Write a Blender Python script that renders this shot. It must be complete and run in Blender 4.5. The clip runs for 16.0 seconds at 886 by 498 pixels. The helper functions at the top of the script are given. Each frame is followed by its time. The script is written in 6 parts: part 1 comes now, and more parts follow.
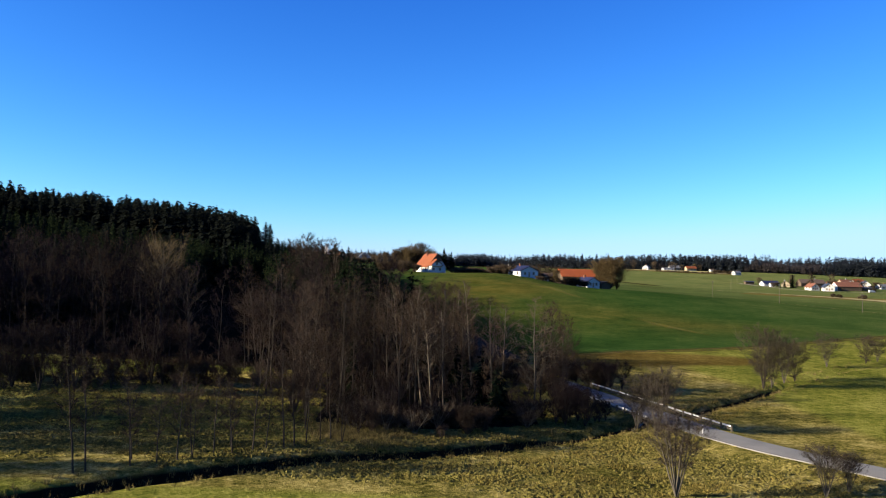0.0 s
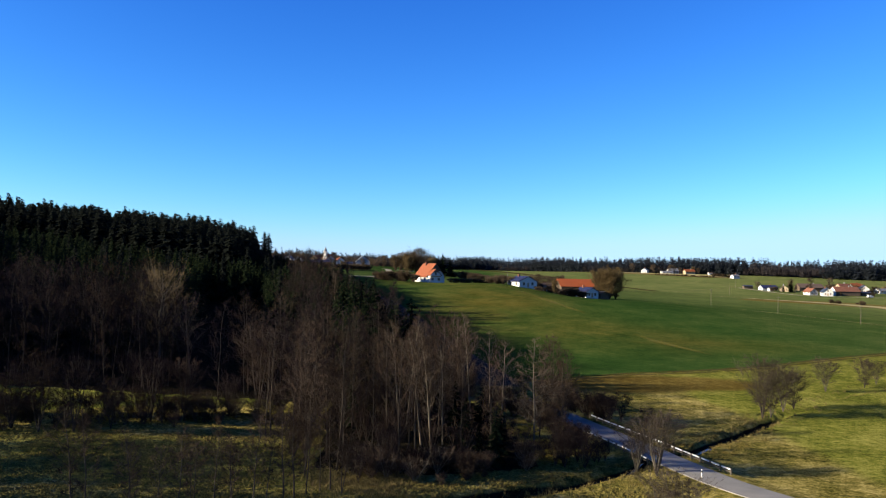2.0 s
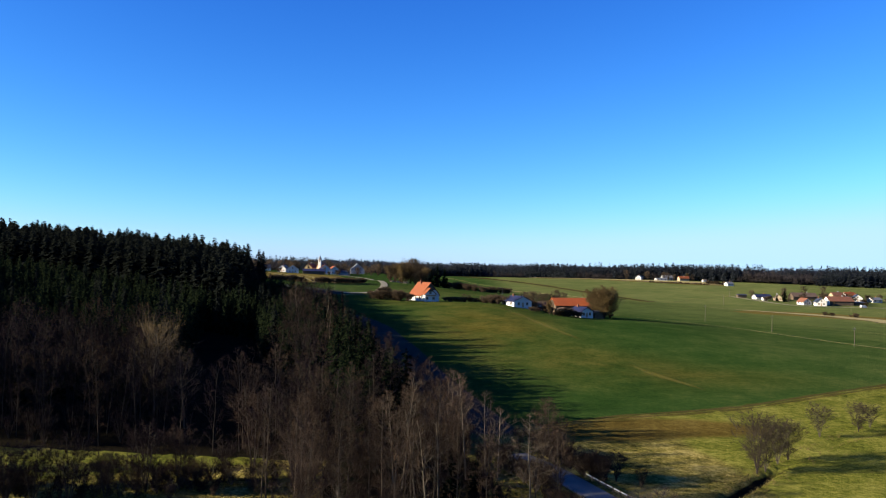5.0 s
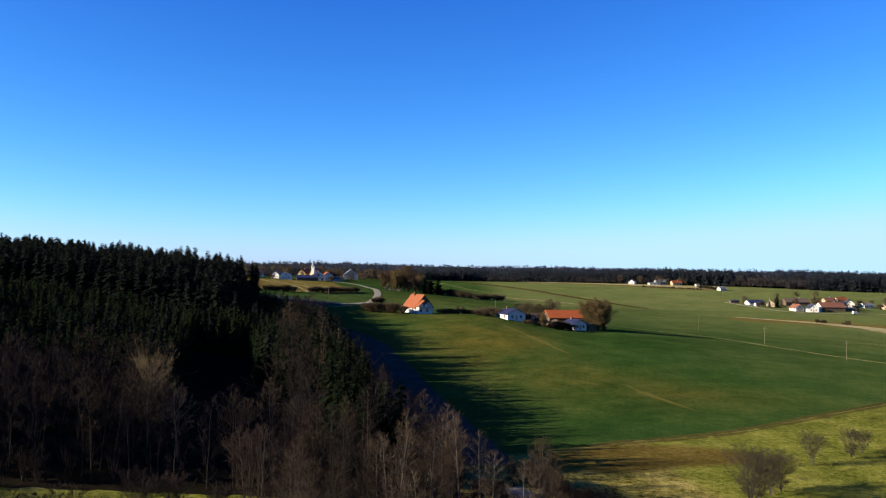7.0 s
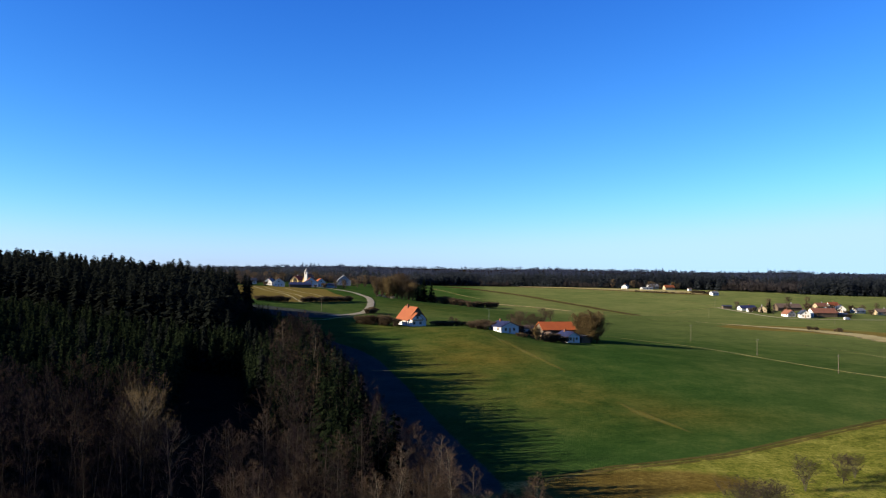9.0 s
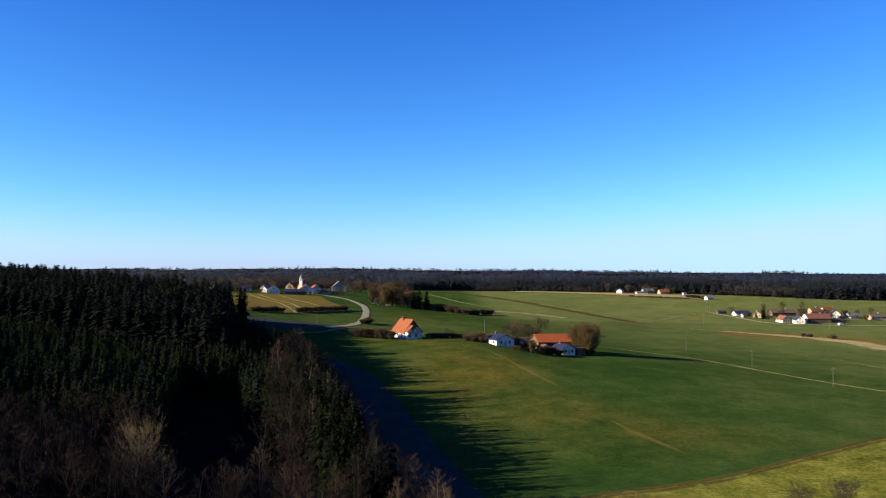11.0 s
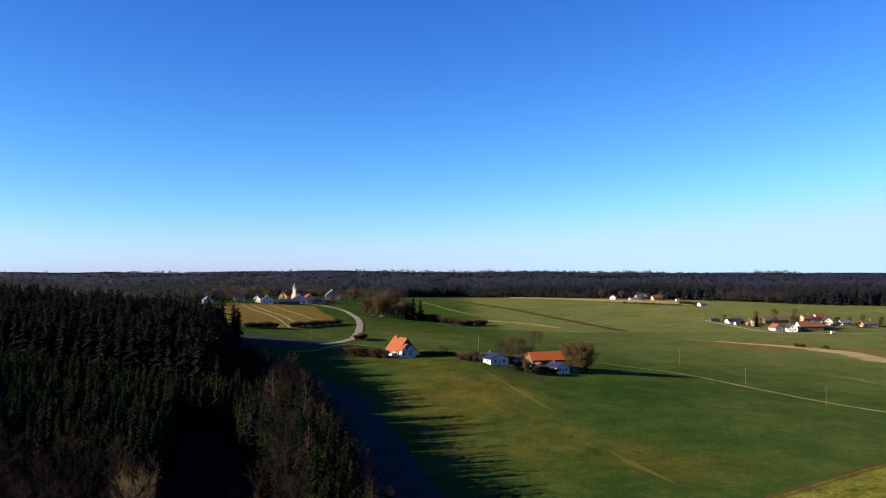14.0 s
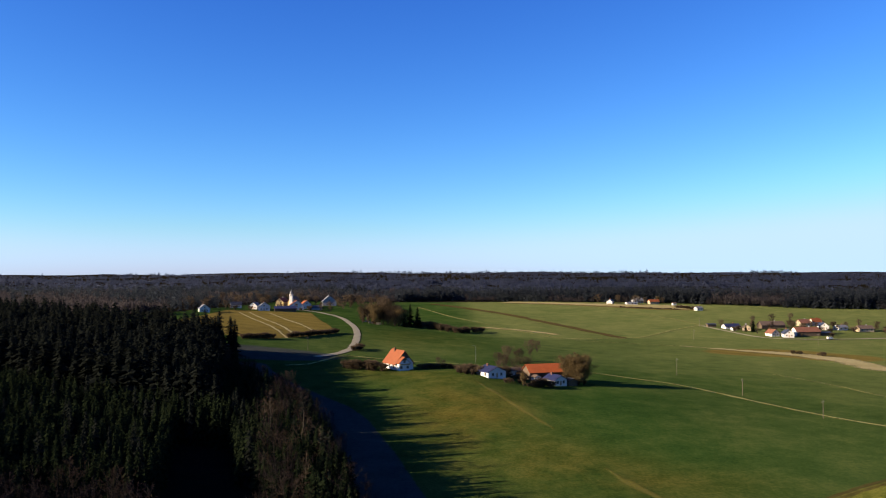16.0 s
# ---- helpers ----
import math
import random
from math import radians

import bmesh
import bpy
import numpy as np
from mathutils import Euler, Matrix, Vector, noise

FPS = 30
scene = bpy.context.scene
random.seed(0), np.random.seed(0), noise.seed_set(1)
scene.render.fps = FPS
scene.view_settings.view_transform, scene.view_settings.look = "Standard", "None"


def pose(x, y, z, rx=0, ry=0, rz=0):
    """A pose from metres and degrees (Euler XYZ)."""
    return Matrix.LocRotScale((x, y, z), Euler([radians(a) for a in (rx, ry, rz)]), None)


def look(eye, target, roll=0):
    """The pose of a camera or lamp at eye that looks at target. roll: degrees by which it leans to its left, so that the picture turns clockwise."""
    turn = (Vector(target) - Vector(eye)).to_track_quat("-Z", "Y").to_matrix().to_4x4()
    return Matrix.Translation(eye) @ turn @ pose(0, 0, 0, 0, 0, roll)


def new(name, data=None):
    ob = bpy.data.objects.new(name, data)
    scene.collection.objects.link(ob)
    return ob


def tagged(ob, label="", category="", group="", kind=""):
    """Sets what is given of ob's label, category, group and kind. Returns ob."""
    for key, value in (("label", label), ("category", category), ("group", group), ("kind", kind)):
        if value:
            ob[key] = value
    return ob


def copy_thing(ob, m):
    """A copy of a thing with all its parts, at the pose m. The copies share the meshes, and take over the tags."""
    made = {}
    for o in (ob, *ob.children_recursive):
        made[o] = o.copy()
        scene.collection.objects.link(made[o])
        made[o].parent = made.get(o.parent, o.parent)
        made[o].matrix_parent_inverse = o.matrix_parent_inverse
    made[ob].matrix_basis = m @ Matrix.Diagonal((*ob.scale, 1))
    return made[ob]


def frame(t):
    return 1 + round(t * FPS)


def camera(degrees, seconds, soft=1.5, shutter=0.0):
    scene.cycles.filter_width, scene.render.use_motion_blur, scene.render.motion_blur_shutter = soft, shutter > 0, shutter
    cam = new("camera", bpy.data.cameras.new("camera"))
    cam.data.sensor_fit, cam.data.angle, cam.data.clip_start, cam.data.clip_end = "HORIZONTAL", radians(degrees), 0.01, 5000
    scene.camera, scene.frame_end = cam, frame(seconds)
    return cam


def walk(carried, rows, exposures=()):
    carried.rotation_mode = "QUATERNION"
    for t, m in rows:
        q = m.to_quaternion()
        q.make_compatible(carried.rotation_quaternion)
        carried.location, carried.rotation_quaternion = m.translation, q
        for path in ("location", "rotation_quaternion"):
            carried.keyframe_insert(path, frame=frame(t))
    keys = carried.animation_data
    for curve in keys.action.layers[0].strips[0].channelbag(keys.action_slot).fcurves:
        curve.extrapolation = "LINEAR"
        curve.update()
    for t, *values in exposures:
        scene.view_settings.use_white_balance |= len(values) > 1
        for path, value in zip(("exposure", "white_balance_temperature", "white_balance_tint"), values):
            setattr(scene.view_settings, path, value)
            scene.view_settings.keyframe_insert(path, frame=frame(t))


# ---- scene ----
cam = camera(56.5, 16.0, soft=1.1)
PATH = [
    (0.0, pose(0.737, 0.559, 19.098, 91.394, -1.364, 0.367)),
    (1.0, pose(0.645, 0.495, 21.338, 91.373, -1.324, 0.313)),
    (2.0, pose(0.552, 0.431, 24.039, 91.341, -1.282, 0.276)),
    (3.0, pose(0.460, 0.368, 27.022, 91.327, -1.247, 0.198)),
    (4.0, pose(0.368, 0.304, 30.066, 91.320, -1.210, 0.069)),
    (5.0, pose(0.276, 0.240, 33.053, 91.313, -1.162, -0.105)),
    (6.0, pose(0.184, 0.177, 35.939, 91.313, -1.099, -0.316)),
    (7.0, pose(0.092, 0.113, 38.687, 91.328, -1.017, -0.560)),
    (8.0, pose(0.000, 0.049, 41.335, 91.357, -0.917, -0.816)),
    (9.0, pose(-0.092, -0.014, 43.994, 91.387, -0.801, -1.049)),
    (10.0, pose(-0.184, -0.078, 46.750, 91.410, -0.675, -1.236)),
    (11.0, pose(-0.276, -0.142, 49.570, 91.422, -0.548, -1.394)),
    (12.0, pose(-0.368, -0.205, 52.397, 91.426, -0.429, -1.551)),
    (13.0, pose(-0.460, -0.269, 55.218, 91.425, -0.319, -1.711)),
    (14.0, pose(-0.552, -0.333, 58.068, 91.421, -0.205, -1.858)),
    (15.0, pose(-0.644, -0.396, 60.971, 91.420, -0.081, -1.983)),
    (16.0, pose(-0.736, -0.460, 63.906, 91.419, 0.050, -2.093)),
]
walk(cam, PATH, ((0.0, 1.97, 6550, 10.5), (9.0, 1.88, 6600, 11), (14.0, 1.87, 7050, 15), (16.0, 1.87, 7150, 17)))

# ---- world, sun, exposure ----
SUN_AZ = 13.0      # the light travels 13 degrees off +x towards +y
SUN_EL = 17.5
world = bpy.data.worlds.new("world")
scene.world = world
world.use_nodes = True
wn, wl = world.node_tree.nodes, world.node_tree.links
sky = wn.new("ShaderNodeTexSky")
sky.sky_type = "NISHITA"
sky.sun_disc = False
sky.sun_elevation = radians(SUN_EL)
sky.sun_rotation = radians(270 - SUN_AZ)
sky.altitude = 600
sky.air_density = 1.0
sky.dust_density = 0.2
sky.ozone_density = 3.0
dim = wn.new("ShaderNodeVectorMath")
dim.operation = "SCALE"
dim.inputs["Scale"].default_value = 0.12
split = wn.new("ShaderNodeSeparateXYZ")
joined = wn.new("ShaderNodeCombineXYZ")
wl.new(sky.outputs[0], dim.inputs[0])
wl.new(dim.outputs[0], split.inputs[0])
levels = []
for i, (power, gain, most) in enumerate(((1.95, 0.45, 0.565), (1.5, 0.465, 0.635), (1.05, 0.53, 0.70))):
    low = wn.new("ShaderNodeMath")
    low.operation = "SMOOTH_MIN"
    low.inputs[1].default_value = most
    low.inputs[2].default_value = 0.12
    deep = wn.new("ShaderNodeMath")
    deep.operation = "POWER"
    deep.inputs[1].default_value = power
    level = wn.new("ShaderNodeMath")
    level.operation = "MULTIPLY"
    level.inputs[1].default_value = gain
    wl.new(split.outputs[i], low.inputs[0])
    wl.new(low.outputs[0], deep.inputs[0])
    wl.new(deep.outputs[0], level.inputs[0])
    levels.append(level)
    wl.new(level.outputs[0], joined.inputs[i])
cool = wn.new("ShaderNodeMath")
cool.operation = "MULTIPLY"
cool.inputs[1].default_value = 1.36
keep_blue = wn.new("ShaderNodeMath")
keep_blue.operation = "SMOOTH_MAX"
keep_blue.inputs[2].default_value = 0.03
wl.new(levels[1].outputs[0], cool.inputs[0])
wl.new(cool.outputs[0], keep_blue.inputs[0])
wl.new(levels[2].outputs[0], keep_blue.inputs[1])
wl.new(keep_blue.outputs[0], joined.inputs[2])
wl.new(joined.outputs[0], wn["Background"].inputs[0])
wn["Background"].inputs[1].default_value = 1.0

sun = new("sun", bpy.data.lights.new("sun", "SUN"))
sun.data.energy = 5.0
sun.data.angle = radians(0.53)
sun.data.color = (1.0, 0.88, 0.68)
az = radians(SUN_AZ)
sun.matrix_world = look((-math.cos(az) * 300, -math.sin(az) * 300, 300 * math.tan(radians(SUN_EL))), (0, 0, 0))


# ---- materials ----
def material(name, rough=0.8, metallic=0.0, spec=0.3):
    m = bpy.data.materials.new(name)
    m.use_nodes = True
    b = m.node_tree.nodes["Principled BSDF"]
    b.inputs["Roughness"].default_value = rough
    b.inputs["Metallic"].default_value = metallic
    b.inputs["Specular IOR Level"].default_value = spec
    return m, m.node_tree.nodes, m.node_tree.links, b


def noise_node(n, l, coord, scale, detail=4.0, rough=0.6):
    t = n.new("ShaderNodeTexNoise")
    t.inputs["Scale"].default_value = scale
    t.inputs["Detail"].default_value = detail
    t.inputs["Roughness"].default_value = rough
    if coord is not None:
        l.new(coord, t.inputs["Vector"])
    return t.outputs["Fac"]


def ramp_node(n, l, fac, stops):
    r = n.new("ShaderNodeValToRGB")
    r.color_ramp.elements[0].position, r.color_ramp.elements[0].color = stops[0][0], (*stops[0][1], 1)
    r.color_ramp.elements[1].position, r.color_ramp.elements[1].color = stops[-1][0], (*stops[-1][1], 1)
    for p, c in stops[1:-1]:
        r.color_ramp.elements.new(p).color = (*c, 1)
    l.new(fac, r.inputs[0])
    return r.outputs[0]


def mix_node(n, l, fac, a, b, mode="MIX"):
    m = n.new("ShaderNodeMix")
    m.data_type = "RGBA"
    m.blend_type = mode
    if isinstance(fac, (int, float)):
        m.inputs[0].default_value = fac
    else:
        l.new(fac, m.inputs[0])
    for slot, v in ((6, a), (7, b)):
        if isinstance(v, tuple):
            m.inputs[slot].default_value = (*v, 1)
        else:
            l.new(v, m.inputs[slot])
    return m.outputs[2]


def math_node(n, l, op, a, b=0.0, clamp=False):
    m = n.new("ShaderNodeMath")
    m.operation = op
    m.use_clamp = clamp
    for slot, v in ((0, a), (1, b)):
        if isinstance(v, (int, float)):
            m.inputs[slot].default_value = v
        else:
            l.new(v, m.inputs[slot])
    return m.outputs[0]


def bump_node(n, l, b, height, strength, distance):
    u = n.new("ShaderNodeBump")
    u.inputs["Strength"].default_value = strength
    u.inputs["Distance"].default_value = distance
    l.new(height, u.inputs["Height"])
    l.new(u.outputs[0], b.inputs["Normal"])


def mottled(name, dark, light, scale, fine, rough=0.85, bump=0.3, dist=0.02, metallic=0.0, spec=0.15, island=0.0, per_object=0.0):
    """Two-scale mottled surface between two colours, optionally varied by piece or by object."""
    m, n, l, b = material(name, rough, metallic, spec)
    pos = n.new("ShaderNodeNewGeometry")
    big = noise_node(n, l, pos.outputs["Position"], scale, 3)
    small = noise_node(n, l, pos.outputs["Position"], fine, 5, 0.7)
    fac = math_node(n, l, "ADD", math_node(n, l, "MULTIPLY", big, 0.5), math_node(n, l, "MULTIPLY", small, 0.5))
    if island:
        fac = math_node(n, l, "ADD", fac, math_node(n, l, "MULTIPLY", math_node(n, l, "SUBTRACT", pos.outputs["Random Per Island"], 0.5), island))
    if per_object:
        info = n.new("ShaderNodeObjectInfo")
        fac = math_node(n, l, "ADD", fac, math_node(n, l, "MULTIPLY", math_node(n, l, "SUBTRACT", info.outputs["Random"], 0.5), per_object))
    col = ramp_node(n, l, fac, [(0.3, dark), (0.7, light)])
    l.new(col, b.inputs["Base Color"])
    if bump:
        bump_node(n, l, b, small, bump, dist)
    return m


M_ASPHALT = mottled("asphalt", (0.105, 0.100, 0.088), (0.175, 0.168, 0.150), 0.35, 9.0, 0.8, 0.25, 0.01)
M_GRAVEL = mottled("gravel", (0.135, 0.118, 0.076), (0.225, 0.20, 0.135), 0.3, 6.0, 0.9, 0.4, 0.02)
def thin(m, share):
    """Lets part of the light through the small leaves and needles of a material."""
    n, l = m.node_tree.nodes, m.node_tree.links
    b = n["Principled BSDF"]
    tr = n.new("ShaderNodeBsdfTranslucent")
    l.new(b.inputs["Base Color"].links[0].from_socket, tr.inputs["Color"])
    mix = n.new("ShaderNodeMixShader")
    mix.inputs[0].default_value = share
    l.new(b.outputs[0], mix.inputs[1])
    l.new(tr.outputs[0], mix.inputs[2])
    l.new(mix.outputs[0], n["Material Output"].inputs["Surface"])
    return m


def worn(name, dark, light, scale, fine, cover=0.85, reach=0.75):
    """Earth or dry grass that thins out towards the rim of a track and lets the meadow show through."""
    m = mottled(name, dark, light, scale, fine, 0.95, 0.4, 0.05, spec=0.0)
    n, l = m.node_tree.nodes, m.node_tree.links
    at = n.new("ShaderNodeAttribute")
    at.attribute_name = "across"
    pos = n.new("ShaderNodeNewGeometry").outputs["Position"]
    rag = math_node(n, l, "ADD", math_node(n, l, "MULTIPLY", noise_node(n, l, pos, 0.08, 5, 0.7), 1.1), math_node(n, l, "MULTIPLY", noise_node(n, l, pos, 0.9, 4, 0.7), 0.7))
    fade = math_node(n, l, "SUBTRACT", math_node(n, l, "ADD", rag, reach - 0.45), at.outputs["Fac"])
    thick = math_node(n, l, "MULTIPLY", math_node(n, l, "MULTIPLY", fade, 1.6, True), cover)
    l.new(thick, n["Principled BSDF"].inputs["Alpha"])
    return m


M_TRACK = worn("track_earth", (0.055, 0.038, 0.012), (0.11, 0.080, 0.028), 0.4, 3.0, 0.55)
M_PALE = worn("pale_grass_track", (0.14, 0.140, 0.045), (0.23, 0.225, 0.085), 0.25, 2.0, 0.80, 0.32)
M_FAINT = worn("yellowed_grass_line", (0.11, 0.098, 0.022), (0.19, 0.16, 0.045), 0.12, 1.0, 0.34, 0.45)
M_PLOUGH = worn("ploughed_earth", (0.038, 0.027, 0.010), (0.085, 0.060, 0.024), 0.12, 2.0, 0.85)
M_DRY = worn("dry_reed", (0.15, 0.125, 0.05), (0.29, 0.245, 0.12), 0.08, 1.0, 0.85, 0.6)
M_STRAW = worn("straw_grass", (0.17, 0.145, 0.065), (0.29, 0.25, 0.13), 0.05, 1.0, 0.85, 0.72)
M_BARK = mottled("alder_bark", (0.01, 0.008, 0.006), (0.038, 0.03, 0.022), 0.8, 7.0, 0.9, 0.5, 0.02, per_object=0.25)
# darker bark for the deciduous wood, its shade put into the colour
M_SHADEBARK = mottled("shaded_bark", (0.006, 0.005, 0.004), (0.020, 0.016, 0.013), 0.8, 7.0, 0.9, 0.5, 0.02, per_object=0.25)
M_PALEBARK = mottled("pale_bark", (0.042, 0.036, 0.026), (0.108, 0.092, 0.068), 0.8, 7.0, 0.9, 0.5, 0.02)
# darker copy of the alder twigs, with the left wood's shade in its colour
M_SHADETWIG = mottled("twig", (0.0042, 0.0030, 0.0036), (0.0165, 0.0118, 0.0128), 0.12, 2.0, 1.0, 0, spec=0.0, island=0.3, per_object=0.5)
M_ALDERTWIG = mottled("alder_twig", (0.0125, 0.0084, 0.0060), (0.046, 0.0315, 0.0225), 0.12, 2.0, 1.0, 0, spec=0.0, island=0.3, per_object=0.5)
M_PALETWIG = mottled("pale_twig", (0.046, 0.033, 0.0155), (0.135, 0.098, 0.046), 0.2, 2.0, 1.0, 0, spec=0.0, island=0.3)
M_REDTWIG = mottled("reddish_twig", (0.0080, 0.0054, 0.0046), (0.0295, 0.0202, 0.0160), 0.2, 2.0, 1.0, 0, spec=0.0, island=0.3, per_object=0.4)
M_GREYBARK = mottled("grey_bark", (0.028, 0.024, 0.018), (0.075, 0.064, 0.048), 0.8, 7.0, 0.9, 0.5, 0.02)
M_GREYTWIG = mottled("grey_brown_twig", (0.015, 0.0118, 0.0082), (0.047, 0.037, 0.026), 0.2, 2.0, 1.0, 0, spec=0.0, island=0.3, per_object=0.3)
M_HEDGETWIG = mottled("hedge_twig", (0.032, 0.0235, 0.0150), (0.098, 0.072, 0.046), 0.12, 2.0, 1.0, 0, spec=0.0, island=0.3, per_object=0.4)
M_NEEDLE = mottled("spruce_needles", (0.0012, 0.0024, 0.0016), (0.0105, 0.0155, 0.0075), 0.05, 0.32, 1.0, 0, spec=0.0, island=0.22, per_object=0.5)
M_FIR = mottled("fir_needles", (0.0012, 0.0019, 0.0020), (0.0092, 0.0112, 0.0094), 0.04, 0.25, 1.0, 0, spec=0.0, island=0.22, per_object=0.5)
# needles tinted bluish, so the base colour carries some haze
M_HAZENEEDLE = mottled("hazed_far_needles", (0.0140, 0.0180, 0.0225), (0.036, 0.0425, 0.049), 0.006, 0.02, 1.0, 0, spec=0.0, island=0.12)
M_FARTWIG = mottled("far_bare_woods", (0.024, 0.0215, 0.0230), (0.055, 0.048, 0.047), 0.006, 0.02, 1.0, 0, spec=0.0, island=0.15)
for m_far in (M_HAZENEEDLE, M_FARTWIG):
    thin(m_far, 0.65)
for m_twig in (M_HEDGETWIG, M_PALETWIG):
    thin(m_twig, 0.4)
thin(M_NEEDLE, 0.3)
thin(M_FIR, 0.3)
# distance haze put into the blue-grey colours of hill woods and ridge
M_HAZEWOOD = thin(mottled("hazed_hill_woods", (0.022, 0.029, 0.053), (0.052, 0.061, 0.090), 0.004, 0.02, 1.0, 0, spec=0.0, island=0.06), 0.65)
M_HAZERIDGE = mottled("hazed_ridge", (0.052, 0.068, 0.098), (0.064, 0.080, 0.110), 0.002, 0.02, 1.0, 0, spec=0.0)
M_TUFT = mottled("grass_tuft", (0.040, 0.035, 0.008), (0.15, 0.115, 0.032), 0.15, 3.0, 1.0, 0, spec=0.0, island=0.5)
M_TUSSOCK = mottled("matted_grass", (0.036, 0.033, 0.008), (0.115, 0.096, 0.027), 0.12, 1.2, 1.0, 0, spec=0.0, island=0.18)
M_REED = mottled("tall_dry_grass", (0.055, 0.042, 0.015), (0.15, 0.118, 0.046), 0.3, 3.0, 1.0, 0, spec=0.0, island=0.5)
M_WHITE = mottled("white_render", (0.36, 0.355, 0.34), (0.46, 0.455, 0.44), 0.4, 5.0, 0.85, 0.15, 0.01)
M_GREYWALL = mottled("grey_render", (0.16, 0.165, 0.175), (0.24, 0.245, 0.25), 0.4, 5.0, 0.85, 0.15, 0.01)
M_BEIGE = mottled("beige_render", (0.22, 0.18, 0.115), (0.31, 0.255, 0.17), 0.4, 5.0, 0.85, 0.15, 0.01)
M_YELLOW = mottled("yellow_render", (0.36, 0.26, 0.11), (0.45, 0.34, 0.16), 0.4, 5.0, 0.85, 0.15, 0.01)
M_WOOD = mottled("weathered_boards", (0.040, 0.029, 0.020), (0.095, 0.070, 0.048), 0.6, 6.0, 0.85, 0.4, 0.02)
M_POLE = mottled("pole_wood", (0.045, 0.038, 0.028), (0.11, 0.09, 0.065), 0.6, 6.0, 0.85, 0.3, 0.01)
M_PAINT = mottled("white_rail_paint", (0.315, 0.307, 0.285), (0.555, 0.547, 0.525), 0.8, 5.0, 0.6, 0.15, 0.01)
M_BLACK = mottled("black_plastic", (0.015, 0.015, 0.015), (0.03, 0.03, 0.03), 2.0, 9.0, 0.5, 0)
M_STEEL = mottled("grey_steel", (0.10, 0.105, 0.11), (0.18, 0.185, 0.19), 1.0, 8.0, 0.45, 0.1, 0.01, metallic=0.6)
M_FRAME = mottled("window_frame_wood", (0.20, 0.13, 0.08), (0.32, 0.22, 0.14), 1.0, 8.0, 0.6, 0.1, 0.01)
M_STACK = mottled("log_ends", (0.045, 0.034, 0.022), (0.26, 0.22, 0.17), 0.5, 4.0, 0.8, 0.2, 0.02, island=0.5)


def tiled(name, dark, light, rough=0.75):
    """Roof covering in courses, running with the slope."""
    m, n, l, b = material(name, rough, 0.0, 0.3)
    tc = n.new("ShaderNodeTexCoord")
    wave = n.new("ShaderNodeTexWave")
    wave.bands_direction = "Z"
    wave.inputs["Scale"].default_value = 2.2
    wave.inputs["Distortion"].default_value = 0.6
    l.new(tc.outputs["Object"], wave.inputs["Vector"])
    big = noise_node(n, l, tc.outputs["Object"], 0.5, 4)
    small = noise_node(n, l, tc.outputs["Object"], 4.0, 4, 0.7)
    fac = math_node(n, l, "ADD", math_node(n, l, "MULTIPLY", big, 0.6), math_node(n, l, "MULTIPLY", small, 0.4))
    col = ramp_node(n, l, fac, [(0.3, dark), (0.7, light)])
    l.new(col, b.inputs["Base Color"])
    bump_node(n, l, b, wave.outputs["Fac"], 0.5, 0.04)
    return m


M_ORANGE = tiled("orange_clay_tiles", (0.105, 0.026, 0.0052), (0.165, 0.043, 0.0088))
M_BARNTILE = tiled("bright_orange_tiles", (0.17, 0.036, 0.0055), (0.255, 0.058, 0.0095))
M_RED = tiled("red_brown_tiles", (0.085, 0.032, 0.018), (0.15, 0.060, 0.032))
M_BROWN = tiled("brown_tiles", (0.050, 0.033, 0.023), (0.095, 0.064, 0.045))
M_SLATE = tiled("dark_slate_tiles", (0.016, 0.018, 0.022), (0.034, 0.038, 0.046), 0.5)
M_GREYROOF = tiled("grey_tiles", (0.075, 0.078, 0.085), (0.13, 0.135, 0.14), 0.6)
M_SOLAR, sn, sl, sb = material("solar_roof", 0.6, 0.0, 0.2)
sl.new(ramp_node(sn, sl, noise_node(sn, sl, sn.new("ShaderNodeTexCoord").outputs["Object"], 1.3, 2), [(0.3, (0.008, 0.011, 0.032)), (0.7, (0.016, 0.021, 0.060))]), sb.inputs["Base Color"])
M_GLASS, gn, gl, gb = material("window_glass", 0.08, 0.0, 0.5)
gl.new(ramp_node(gn, gl, noise_node(gn, gl, gn.new("ShaderNodeTexCoord").outputs["Object"], 0.8, 2), [(0.3, (0.02, 0.025, 0.03)), (0.7, (0.06, 0.07, 0.08))]), gb.inputs["Base Color"])
M_WATER, an, al, ab = material("brook_water", 0.06, 0.0, 0.5)
wpos = an.new("ShaderNodeNewGeometry")
wnoise = noise_node(an, al, wpos.outputs["Position"], 1.5, 3)
al.new(ramp_node(an, al, wnoise, [(0.3, (0.02, 0.022, 0.018)), (0.7, (0.04, 0.04, 0.03))]), ab.inputs["Base Color"])
bump_node(an, al, ab, wnoise, 0.15, 0.05)


